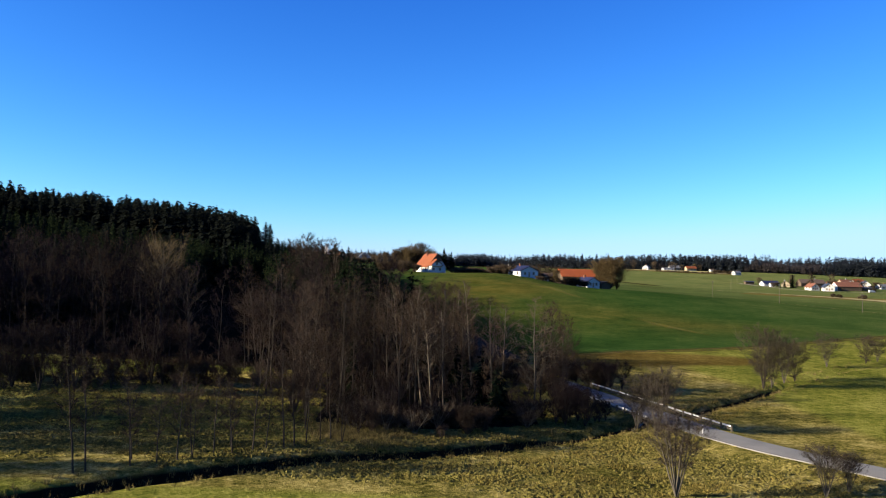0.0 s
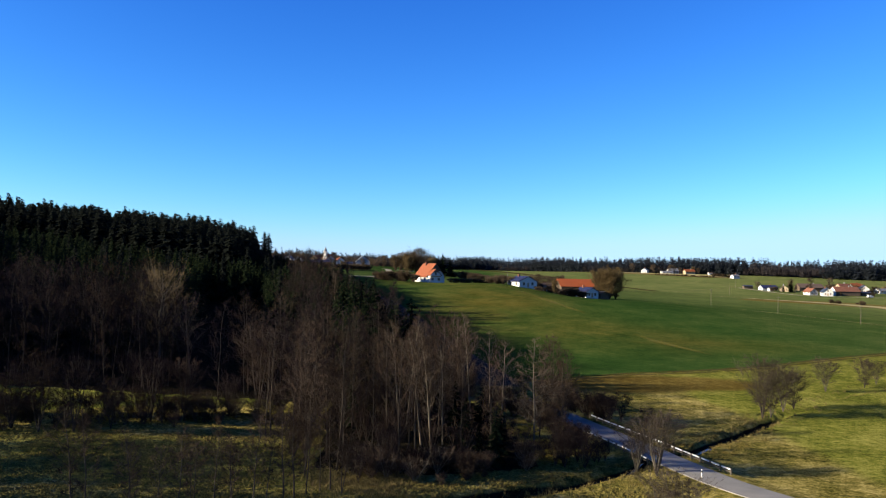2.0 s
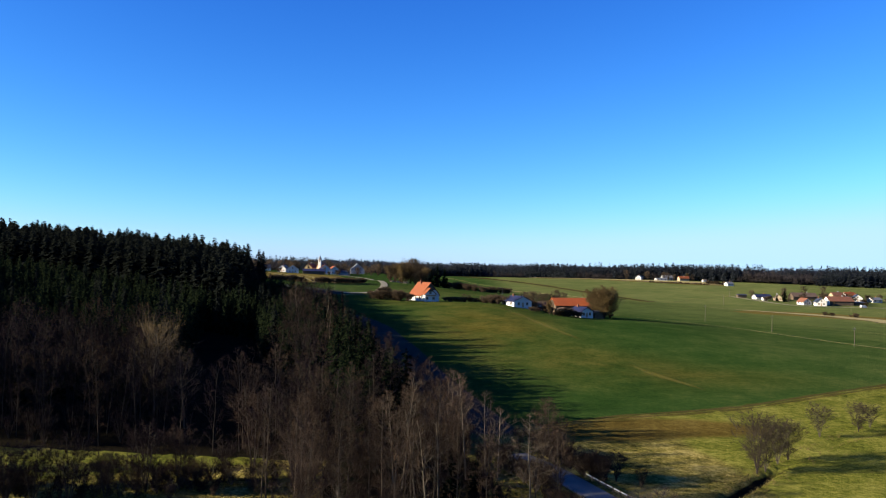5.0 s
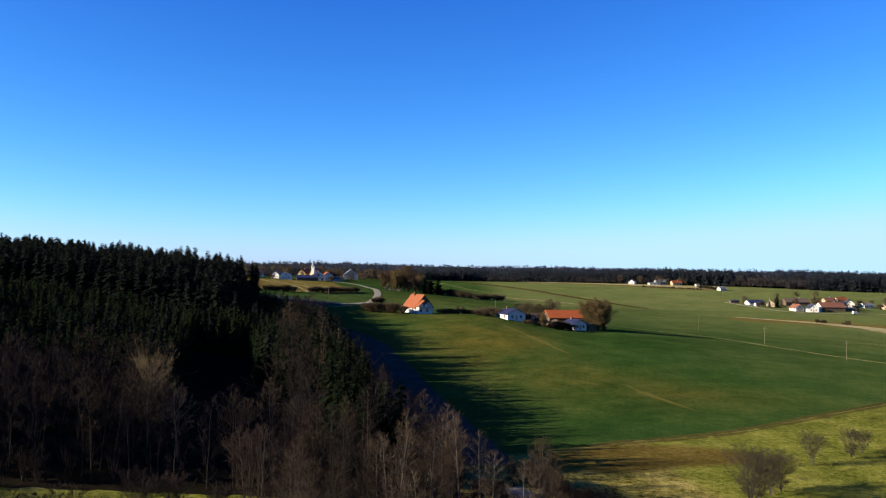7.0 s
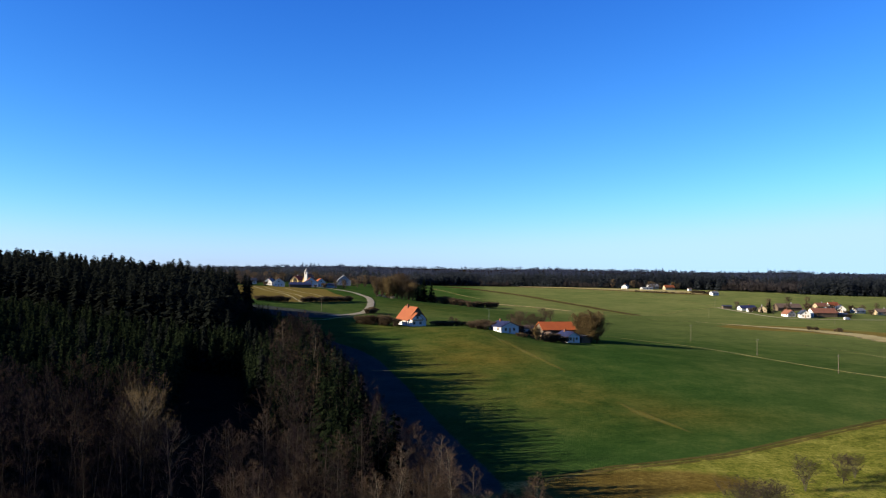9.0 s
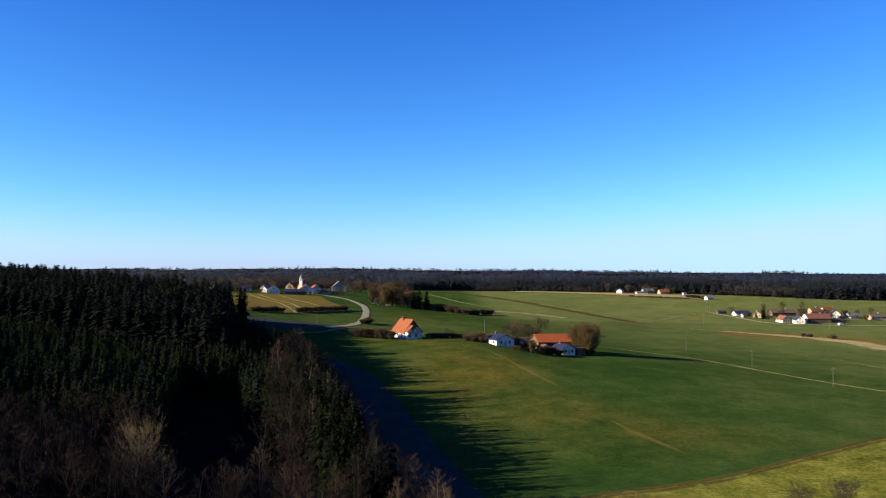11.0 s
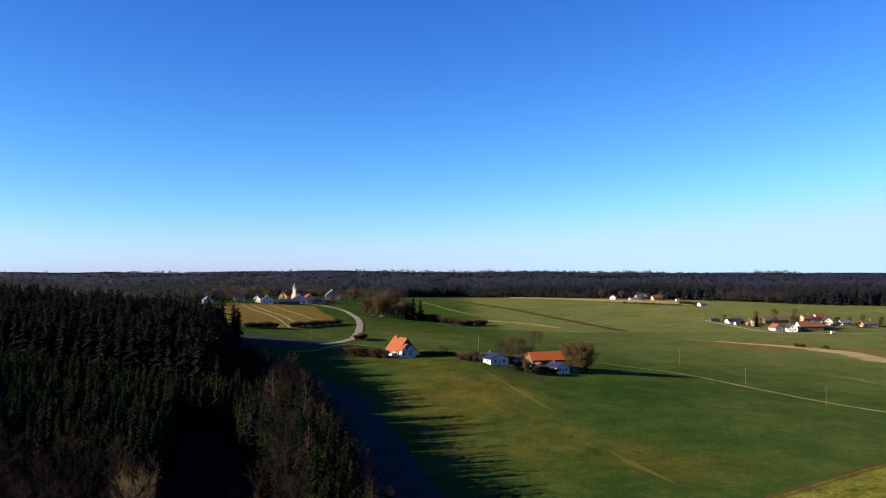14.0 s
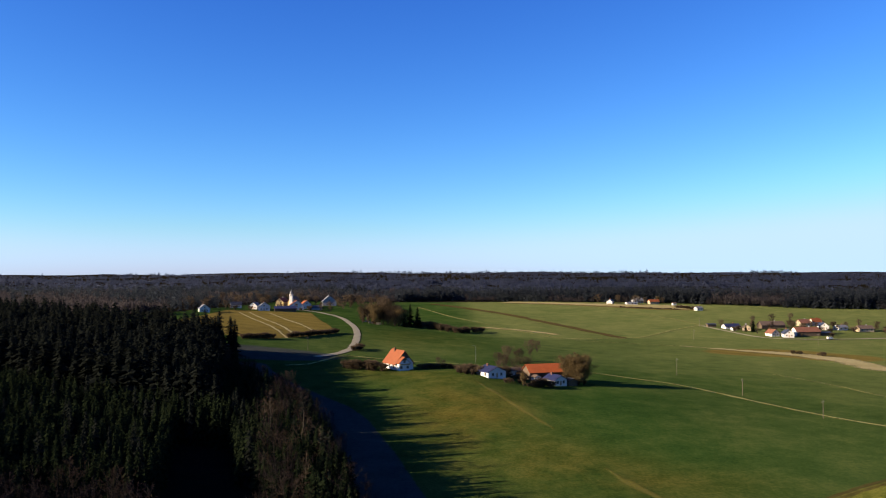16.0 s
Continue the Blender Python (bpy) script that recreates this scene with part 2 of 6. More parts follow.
def ground_material():
    """Meadow grass; the land-cover layer gives crop, wet brown grass, stubble and littered forest floor (also the
    brook's painted shade), a second one frosted grass darkened for shade and dry slopes.
    """
    m, n, l, b = material("ground", 1.0, 0.0, 0.0)
    pos = n.new("ShaderNodeNewGeometry").outputs["Position"]
    cov = n.new("ShaderNodeAttribute")
    cov.attribute_name = "cover"
    cov2 = n.new("ShaderNodeAttribute")
    cov2.attribute_name = "cover_more"
    sep = n.new("ShaderNodeSeparateColor")
    l.new(cov.outputs["Color"], sep.inputs[0])
    sep2 = n.new("ShaderNodeSeparateColor")
    l.new(cov2.outputs["Color"], sep2.inputs[0])
    wide = noise_node(n, l, pos, 0.012, 4, 0.55)
    mid = noise_node(n, l, pos, 0.11, 5, 0.65)
    fine = noise_node(n, l, pos, 0.9, 6, 0.75)
    grain = noise_node(n, l, pos, 3.5, 4, 0.8)
    mf = math_node(n, l, "ADD", math_node(n, l, "ADD", math_node(n, l, "MULTIPLY", mid, 0.30), math_node(n, l, "MULTIPLY", fine, 0.38)), math_node(n, l, "MULTIPLY", grain, 0.32))
    meadow = ramp_node(n, l, mf, [(0.40, (0.012, 0.014, 0.003)), (0.46, (0.070, 0.064, 0.014)), (0.52, (0.155, 0.126, 0.034)), (0.60, (0.33, 0.27, 0.098))])
    green = ramp_node(n, l, mf, [(0.40, (0.024, 0.034, 0.006)), (0.50, (0.098, 0.103, 0.017)), (0.60, (0.21, 0.19, 0.046))])
    rows = noise_node(n, l, pos, 0.035, 5, 0.7)
    cm = math_node(n, l, "ADD", math_node(n, l, "MULTIPLY", wide, 0.15), math_node(n, l, "ADD", math_node(n, l, "MULTIPLY", rows, 0.21), math_node(n, l, "MULTIPLY", mf, 0.64)))
    crop = ramp_node(n, l, cm, [(0.42, (0.0105, 0.027, 0.0062)), (0.50, (0.0215, 0.045, 0.0102)), (0.585, (0.050, 0.066, 0.017))])
    pale_crop = ramp_node(n, l, cm, [(0.42, (0.050, 0.071, 0.020)), (0.585, (0.116, 0.123, 0.041))])
    dry_crop = ramp_node(n, l, mf, [(0.42, (0.033, 0.033, 0.006)), (0.585, (0.100, 0.080, 0.018))])
    cov3 = n.new("ShaderNodeAttribute")
    cov3.attribute_name = "cover_tone"
    crop = mix_node(n, l, cov3.outputs["Fac"], crop, pale_crop)
    cov4 = n.new("ShaderNodeAttribute")
    cov4.attribute_name = "cover_dry"
    patchy = math_node(n, l, "MULTIPLY", cov4.outputs["Fac"], math_node(n, l, "MULTIPLY", math_node(n, l, "SUBTRACT", rows, 0.24), 3.0, True), True)
    crop = mix_node(n, l, patchy, crop, dry_crop)
    wet = ramp_node(n, l, mf, [(0.36, (0.022, 0.015, 0.004)), (0.50, (0.070, 0.050, 0.012)), (0.64, (0.15, 0.115, 0.030))])
    wv = n.new("ShaderNodeTexWave")
    wv.bands_direction = "DIAGONAL"
    wv.inputs["Scale"].default_value = 0.022
    wv.inputs["Distortion"].default_value = 2.0
    l.new(pos, wv.inputs["Vector"])
    stub = ramp_node(n, l, math_node(n, l, "ADD", math_node(n, l, "MULTIPLY", wv.outputs["Fac"], 0.05), math_node(n, l, "MULTIPLY", mf, 0.86)),
                     [(0.30, (0.060, 0.048, 0.012)), (0.50, (0.105, 0.080, 0.022)), (0.70, (0.16, 0.125, 0.042))])
    litter_shade = ramp_node(n, l, mf, [(0.30, (0.0045, 0.004, 0.0025)), (0.70, (0.014, 0.012, 0.008))])
    # frosted grass, with the wood's shade put into its low grey-blue colour
    shaded_frost = ramp_node(n, l, mf, [(0.36, (0.018, 0.022, 0.020)), (0.64, (0.044, 0.049, 0.045))])
    jag = math_node(n, l, "MULTIPLY", math_node(n, l, "SUBTRACT", mf, 0.5), 0.9)

    def mask(channel):
        v = math_node(n, l, "ADD", channel, jag)
        return ramp_node(n, l, v, [(0.40, (0, 0, 0)), (0.62, (1, 1, 1))])

    col = mix_node(n, l, mask(sep2.outputs[1]), meadow, green)
    col = mix_node(n, l, mask(sep.outputs[1]), col, wet)
    col = mix_node(n, l, sep.outputs[0], col, crop)
    col = mix_node(n, l, mask(sep.outputs[2]), col, stub)
    col = mix_node(n, l, mask(sep2.outputs[0]), col, shaded_frost)
    col = mix_node(n, l, mask(sep2.outputs[2]), col, litter_shade)
    l.new(col, b.inputs["Base Color"])
    hgt = math_node(n, l, "ADD", math_node(n, l, "MULTIPLY", fine, 0.6), math_node(n, l, "MULTIPLY", grain, 0.4))
    bump_node(n, l, b, hgt, 1.0, 0.42)
    return m


M_GROUND = ground_material()


# ---- helpers for building ----
def mesh_object(name, verts, faces, mat, parent=None, smooth=False, label=""):
    me = bpy.data.meshes.new(name)
    me.from_pydata([tuple(v) for v in verts] if not isinstance(verts, np.ndarray) else verts.tolist(), [], faces if isinstance(faces, list) else faces.tolist())
    me.materials.append(mat)
    if smooth:
        me.shade_smooth()
    ob = new(name, me)
    if parent is not None:
        ob.parent = parent
    if label:
        tagged(ob, label)
    return ob


def part(name, bm, mat, parent, label=""):
    me = bpy.data.meshes.new(name)
    bm.to_mesh(me)
    bm.free()
    me.materials.append(mat)
    ob = new(name, me)
    ob.parent = parent
    if label:
        tagged(ob, label)
    return ob


def add_box(bm, x0, y0, z0, x1, y1, z1, bevel=0.0):
    r = bmesh.ops.create_cube(bm, size=1.0)
    for v in r["verts"]:
        v.co = Vector(((x0 + x1) / 2 + v.co.x * (x1 - x0), (y0 + y1) / 2 + v.co.y * (y1 - y0), (z0 + z1) / 2 + v.co.z * (z1 - z0)))
    if bevel:
        edges = list({e for v in r["verts"] for e in v.link_edges})
        bmesh.ops.bevel(bm, geom=edges, offset=bevel, segments=1, affect="EDGES")


def box(x0, y0, z0, x1, y1, z1, bevel=0.0):
    bm = bmesh.new()
    add_box(bm, x0, y0, z0, x1, y1, z1, bevel)
    return bm


def smooth01(v, a, b):
    t = np.clip((np.asarray(v, float) - a) / (b - a), 0, 1)
    return t * t * (3 - 2 * t)


def hump(x, y, a, b, c, d):
    return np.exp(-((x - a) / c) ** 2 - ((y - b) / d) ** 2)


def base_height(x, y):
    """The lie of the land: a valley floor, a field slope, a wooded hill and a far plateau."""
    left, right = smooth01(-x, -20, 220), smooth01(x, 60, 300)
    s0, s1, s2, s3 = smooth01(y, 40, 240), smooth01(y, 140, 390), smooth01(y, 440, 620), smooth01(y, 640, 960)
    h = 3.0 + 5.9 * s1 - 5.0 * s1 * right + 22.3 * left * s0 - 3.5 * s2 * left + 0.9 * s2 * (1 - left) * (1 - right) + 2.7 * s2 * right
    h = h + 12.9 * s3 + 4.4 * s3 * right - 12.2 * s3 * left + 7.8 * left * smooth01(-y, -100, 250)
    h = h + 6.9 * hump(x, y, 0, 385, 75, 110) - 2.2 * hump(x, y, -240, 380, 140, 170) + 3.7 * hump(x, y, 60, 320, 60, 60)
    h = h + 4.8 * hump(x, y, -100, 520, 90, 120) + 6.0 * hump(x, y, -25, 600, 70, 90) + 2.5 * hump(x, y, 60, 690, 110, 100)
    h = h - 1.6 * hump(x, y, 50, 110, 80, 60) + 2.6 * hump(x, y, 330, 690, 120, 90) - 2.4 * hump(x, y, 55, 352, 30, 40)
    h = h + 2.2 * hump(x, y, 28, 366, 25, 30) + 2.8 * hump(x, y, 30, 520, 60, 60) + 4.0 * hump(x, y, -60, 720, 70, 110)
    far = smooth01(y, 1100, 2300)
    h = h + far * (8 + 5 * np.sin(x / 420 + 0.6) * np.cos(y / 610) + 3 * np.sin(x / 170 + y / 260)) + 8 * smooth01(y, 2600, 4600) + 11 * hump(x, y, 1570, 3500, 260, 420) + 9 * hump(x, y, -1150, 3600, 330, 420)
    roll = np.sin(y / 92 + x / 310 + 1.6 * np.sin(x / 260)) + 0.6 * np.sin(y / 57 - x / 190 + 2.0)
    h = h + smooth01(y, 1120, 1450) * 4.2 * (roll - 0.25) * (1 + 0.4 * smooth01(y, 1800, 3000))
    side = x / np.maximum(y, 1.0)
    h = h - smooth01(y, 1150, 1700) * (2.5 * (1 - smooth01(side, 0.05, 0.25)) + 13 * smooth01(-side, 0.10, 0.34))
    return h


ROAD = [(64, 20), (54, 43), (46.5, 59), (38.8, 73.2), (33.3, 82.3), (30.3, 89), (27.9, 97), (25.8, 105), (23.2, 113), (20.5, 121), (17.3, 130), (13, 138)]
BROOK = [(175, 215), (120, 184), (100, 172), (86, 163), (73, 153.5), (59, 139), (48.6, 126), (42, 118), (35, 110.2), (29, 102.5), (22, 96), (12, 86.5), (0, 77.8), (-10, 72.6), (-22, 63.2), (-32, 54.3), (-60, 35), (-120, 7)]


def spline(pts, step):
    """A smooth line through the given plan points, sampled about every step metres."""
    p = np.array(pts, float)
    out = []
    for i in range(len(p) - 1):
        a, b, c, d = p[max(i - 1, 0)], p[i], p[i + 1], p[min(i + 2, len(p) - 1)]
        k = max(2, int(np.linalg.norm(c - b) / step))
        for t in np.arange(k) / k:
            out.append(0.5 * (2 * b + (c - a) * t + (2 * a - 5 * b + 4 * c - d) * t * t + (3 * b - a - 3 * c + d) * t ** 3))
    out.append(p[-1])
    return np.array(out)


ROAD_LINE = spline(ROAD, 1.5)
BROOK_LINE = spline(BROOK, 2.0)


def line_distance(x, y, line):
    x, y = np.asarray(x, float), np.asarray(y, float)
    d = np.full(x.shape, 1e9)
    for i in range(len(line) - 1):
        a, b = line[i], line[i + 1]
        ab = b - a
        t = np.clip(((x - a[0]) * ab[0] + (y - a[1]) * ab[1]) / max(ab @ ab, 1e-9), 0, 1)
        d = np.minimum(d, np.hypot(x - a[0] - t * ab[0], y - a[1] - t * ab[1]))
    return d


def ripple(x, y):
    """Small unevenness of the meadow."""
    return (0.045 * np.sin(x * 0.9 + 1.3 * np.sin(y * 0.31)) * np.sin(y * 0.8 + 1.1 * np.sin(x * 0.27))
            + 0.04 * np.sin(x * 1.9 + y * 1.1 + 2 * np.sin(y * 0.5)) * np.sin(y * 2.1 - x * 0.6) + 0.25 * np.sin(x / 17 + 0.4) * np.sin(y / 23 + 1.0))


def height(x, y):
    """Finished ground: the land, the brook's trench, the road's low bank."""
    x, y = np.asarray(x, float), np.asarray(y, float)
    h = base_height(x, y)
    near = (np.abs(x) < 260) & (y < 260) & (y > -60)
    if np.any(near):
        xn, yn = np.where(near, x, 0), np.where(near, y, 60)
        dr, db = line_distance(xn, yn, ROAD_LINE), line_distance(xn, yn, BROOK_LINE)
        off = smooth01(dr, 3.4, 6.0)
        crop = smooth01(yn - field_edge(xn), -1, 3)
        extra = ripple(xn, yn) * off * (1 - 0.8 * crop) - (0.85 + 0.6 * (1 - smooth01(xn, 6, 20))) * (1 - smooth01(db, 0.5, 1.7 + 0.9 * (1 - smooth01(xn, 6, 20)))) * smooth01(dr, 3.2, 4.4) * (1 - 0.6 * smooth01(xn, 50, 62)) + 0.25 * (1 - smooth01(dr, 3.2, 5.5))
        h = h + np.where(near, extra, 0)
    return h


def field_edge(x):
    return np.interp(x, [-60, 22, 39, 54, 68, 86, 105, 123.6, 300, 600], [150, 161.7, 172.5, 178, 184.5, 196.2, 209.5, 222.2, 330, 480])


def forest_edge(y):
    """The wood's eastern edge."""
    return np.interp(y, [80, 95, 120, 140, 154, 200, 215, 251, 288, 305, 320, 335, 350, 372, 398], [-15, 13, 10, 5.5, 0, -10.5, -14, -22, -32.5, -40, -51, -61, -70, -80, -88])


def hollow(x, y):
    """The dark treeless gully inside the wood."""
    return 131 < y < 246 and abs(x + 35 + 0.25 * (y - 135)) < 10.5 - 0.03 * abs(y - 180)


def z_at(x, y):
    return float(height(np.array([float(x)]), np.array([float(y)]))[0])


# ---- the ground ----
def axis(*runs):
    out = [runs[0][0]]
    for a, b, s in runs:
        k = max(1, int(round((b - a) / s)))
        out += [a + (b - a) * i / k for i in range(1, k + 1)]
    return np.array(out)


def forest_mask(x, y):
    deep = (y > 126 + 0.10 * (x + 40)) & (x < forest_edge(y) - 1.5) & (y < 395 + 0.30 * (-85 - x).clip(0, 400)) & (x > -460)
    copse = (y > 88) & (y <= 135) & (x < forest_edge(y) - 1) & (x > -13 - 0.1 * (y - 88))
    return deep | copse


def build_ground():
    gx = axis((-4900, -1500, 260), (-1500, -420, 45), (-420, -150, 9), (-150, -62, 2.5), (-62, 62, 1.0), (62, 180, 2.2), (180, 420, 6), (420, 1500, 45), (1500, 4900, 260))
    gy = axis((-1500, -200, 130), (-200, 36, 10), (36, 132, 1.0), (132, 420, 2.2), (420, 1000, 5), (1000, 1600, 25), (1600, 4950, 110))
    X, Y = np.meshgrid(gx, gy)
    Z = height(X, Y)
    nx, ny = len(gx), len(gy)
    idx = np.arange(nx * ny).reshape(ny, nx)
    faces = np.stack([idx[:-1, :-1], idx[:-1, 1:], idx[1:, 1:], idx[1:, :-1]], -1).reshape(-1, 4)
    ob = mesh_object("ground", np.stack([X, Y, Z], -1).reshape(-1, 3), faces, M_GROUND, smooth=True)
    tagged(ob, "rolling winter meadows and green crop fields with brown grass", "ground", kind="structure")
    x, y = X.ravel(), Y.ravel()
    crop = smooth01(y - field_edge(x), -0.8, 0.8) * smooth01(x - forest_edge(y), 0, 3)
    crop = np.maximum(crop, smooth01(y, 400, 404))
    wet = np.clip(0.85 * hump(x, y, 50, 164, 22, 10) + 0.62 * hump(x, y, 30, 155, 14, 10), 0, 1) * (1 - crop)
    stub_left = smooth01(x, -178, -168) * (1 - smooth01(x - (-50 - 0.20 * (y - 548).clip(0, 260)), -4, 3)) * smooth01(y - (489 + 1.75 * (x + 84).clip(0, 40)), -3, 3) * (1 - smooth01(y, 765, 780)) * (x < -40)
    stub_far = smooth01(y - np.interp(x, [100, 133, 200, 253, 302], [1002, 977, 911, 873, 863]), -4, 4) * (1 - smooth01(y - np.interp(x, [100, 200, 302], [1030, 945, 905]), -5, 10)) * smooth01(x, 105, 130) * (1 - smooth01(x, 300, 312))
    stub_mid = np.clip(hump(x, y, 240, 558, 36, 18) * 1.9 + hump(x, y, 280, 532, 26, 16) * 1.6, 0, 1)
    stub = np.maximum(np.maximum(stub_left, stub_far), stub_mid)
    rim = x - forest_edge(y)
    shaded_frost = smooth01(rim, -4, 1) * (1 - smooth01(rim, 13.5, 19)) * smooth01(y, 140, 165) * (1 - smooth01(y, 385, 400))
    shaded_frost = np.maximum(shaded_frost, hump(x, y, -82, 428, 42, 24) * 1.5)
    strip = smooth01(y - (107 + 0.55 * (x + 58).clip(0, 40)), -2, 2) * (1 - smooth01(y - (124 + 0.4 * (x + 58).clip(0, 40)), -3, 2)) * (x < -26) * (x > -90)
    road_d = line_distance(np.where(y < 260, x, 1e5), y, ROAD_LINE)
    lush = np.clip(strip
                   + 0.8 * smooth01(x - 40, 0, 14) * (1 - crop) * smooth01(road_d, 5, 12) + 0.8 * (1 - smooth01(y, 58, 66)) * (x < 12)
                   + 0.28 * smooth01(y, 135, 150) * (x > 15) * (1 - crop) + 0.5 * (y > 78) * (x < -12) * (y < 100), 0, 1)
    litter_shade = forest_mask(x, y).astype(float)
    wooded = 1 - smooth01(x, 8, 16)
    # the brook trench's shade, painted with the dark forest-floor tone, wider on the left
    litter_shade = np.maximum(litter_shade, (0.9 - 0.6 * smooth01(x, 48, 58)) * (1 - smooth01(line_distance(np.where(y < 260, x, 1e5), y, BROOK_LINE), 0.6 + 0.7 * wooded, 1.5 + 1.4 * wooded)))
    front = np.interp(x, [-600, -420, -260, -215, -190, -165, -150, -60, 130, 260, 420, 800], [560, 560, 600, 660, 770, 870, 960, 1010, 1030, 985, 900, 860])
    litter_shade = np.maximum(litter_shade, smooth01(y - front, 0, 25))
    ones = np.ones_like(x)
    tonal = 0.85 * smooth01(y - (600 + 0.25 * x), -20, 30) * smooth01(x, 40, 80) + 0.55 * smooth01(y, 400, 520) * smooth01(x, 20, 120) + (0.16 * smooth01(x, 70, 140) + 0.2 * smooth01(x, 140, 260)) * (1 - smooth01(y, 410, 520)) + 0.32 * smooth01(x, 150, 300) + 0.35 * hump(x, y, -20, 480, 60, 50)
    tonal = np.clip(tonal, 0, 1)
    dry = np.clip(1.0 * hump(x, y, 19, 300, 25, 56) + 0.6 * hump(x, y, -8, 372, 25, 20) + 0.6 * hump(x, y, 47, 235, 22, 26) + 0.4 * hump(x, y, 75, 225, 26, 16) + 0.35 * hump(x, y, 0, 560, 40, 70), 0, 1) * crop
    at = ob.data.attributes.new("cover_dry", "FLOAT", "POINT")
    at.data.foreach_set("value", dry.astype(np.float32))
    at = ob.data.attributes.new("cover_tone", "FLOAT", "POINT")
    at.data.foreach_set("value", tonal.astype(np.float32))
    for name, chans in (("cover", (crop, wet, stub)), ("cover_more", (shaded_frost, lush, litter_shade))):
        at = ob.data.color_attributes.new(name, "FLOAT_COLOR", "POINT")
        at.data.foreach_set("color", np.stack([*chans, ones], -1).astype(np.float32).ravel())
    return ob


ground = build_ground()


def ribbon(name, line, width, lift, mat, label, category, thick=0.0, wander=0.0, seed=1, taper=0):
    """A strip laid along a plan line on the ground."""
    rng = np.random.default_rng(seed)
    d = np.gradient(line, axis=0)
    nrm = np.stack([d[:, 1], -d[:, 0]], -1)
    nrm /= np.linalg.norm(nrm, axis=1, keepdims=True)
    offs = np.linspace(-0.5, 0.5, 5)
    verts = []
    wl_ = rng.normal(0, wander, len(line))
    wr_ = rng.normal(0, wander, len(line))
    for k, o in enumerate(offs):
        wob = wl_ if o < 0 else wr_
        ends = np.clip(np.minimum(np.arange(len(line)), np.arange(len(line))[::-1]) / max(taper, 1e-6), 0.12, 1.0)[:, None] if taper else 1.0
        p = line + nrm * (o * width * ends + (wob * np.sign(o))[:, None])
        verts.append(np.column_stack([p, height(p[:, 0], p[:, 1]) + lift + 0.05 * (1 - (2 * o) ** 2) * (width > 4)]))
    V = np.stack(verts, 1)
    n = len(line)
    faces = []
    for i in range(n - 1):
        for k in range(4):
            a = i * 5 + k
            faces.append((a, a + 1, a + 6, a + 5))
    allv = V.reshape(-1, 3)
    if thick:
        base = len(allv)
        low = allv.copy()
        low[:, 2] -= thick
        allv = np.concatenate([allv, low])
        for i in range(n - 1):
            for k in (0, 4):
                a, b2 = i * 5 + k, (i + 1) * 5 + k
                faces.append((a, b2, b2 + base, a + base))
    ob = mesh_object(name, allv, faces, mat, smooth=False)
    across = np.tile(np.abs(2 * offs), len(allv) // 5)
    ob.data.attributes.new("across", "FLOAT", "POINT").data.foreach_set("value", across.astype(np.float32))
    return tagged(ob, label, category, kind="structure")


ribbon("road", ROAD_LINE, 4.5, 0.10, M_ASPHALT, "narrow grey asphalt lane crossing the brook", "road", thick=0.35)
water_line = BROOK_LINE[(line_distance(BROOK_LINE[:, 0], BROOK_LINE[:, 1], ROAD_LINE) > 3.0)]
for piece in (water_line[(water_line[:, 0] > 27) & (water_line[:, 0] < 37)], water_line[water_line[:, 0] < 27]):
    ribbon("water", piece, 0.6, 0.06, M_WATER, "dark narrow meadow brook between grassy banks", "brook")
ribbon("gravel_road", spline([(-135, 850), (-112, 812), (-92, 786), (-75, 752), (-65, 726), (-56, 685), (-47, 625), (-40, 574), (-37, 540), (-35.9, 502), (-36.4, 473), (-41, 447), (-50, 425)], 5), 4.6, 0.22, M_GRAVEL, "pale gravel lane curving down from the village", "road", wander=0.25)
ribbon("farm_lane", spline([(-60, 388), (-50, 396), (-44, 415), (-36, 437), (-20, 432), (0, 424), (20, 425), (40, 424), (60, 432), (89, 425), (111, 405), (125.5, 389), (143.5, 347), (159, 319), (176, 298), (215, 262), (300, 215)], 5), 5.4, 0.20, M_PALE, "pale grassy farm lane across the green field", "track", wander=0.3)
edge_x = np.arange(20, 260, 3.0)
edge_line = np.column_stack([edge_x, field_edge(edge_x)])
for shift in (-1.0, 1.0):
    ribbon("wheel_track", edge_line + np.array([-0.45, 0.9]) * shift, 1.5, 0.05, M_TRACK, "brown wheel rut along the edge of the crop field", "track", wander=0.15, seed=int(3 + shift))
ribbon("field_track", spline([(120, 612), (164, 600), (196, 588)], 6), 4.0, 0.28, M_PALE, "faint pale track in the green field", "track", wander=0.3)
ribbon("field_track", spline([(192, 590), (210, 578), (236, 561), (256, 549), (268, 532), (277, 512), (280, 478), (330, 420)], 6), 24.0, 0.3, M_STRAW, "strip of dry pale grass between the fields", "track", wander=1.6, taper=12)
ribbon("field_track", spline([(197, 448), (202.7, 434), (211, 404), (216, 372), (236, 335)], 6), 3.4, 0.22, M_PALE, "faint pale track in the green field", "track", wander=0.3)
ribbon("field_track", spline([(5, 907), (37, 803), (60, 747), (80, 690), (115, 625), (140, 622)], 8), 4.6, 0.35, M_PALE, "faint pale track in the green field", "track", wander=0.3)
ribbon("field_strip", spline([(112, 1012), (144, 993), (204, 938), (245, 912), (285, 893), (300, 888)], 8), 58.0, 0.6, M_DRY, "pale strip of stubble below the far farms", "field strip", wander=0.8)
ribbon("field_strip", spline([(58.1, 704.4), (73.9, 692.7), (87.4, 686.5), (101.7, 671.9), (115.5, 657.9)], 6), 11.0, 0.3, M_DRY, "strip of dry pale grass beside the hedge", "field strip", wander=1.0)
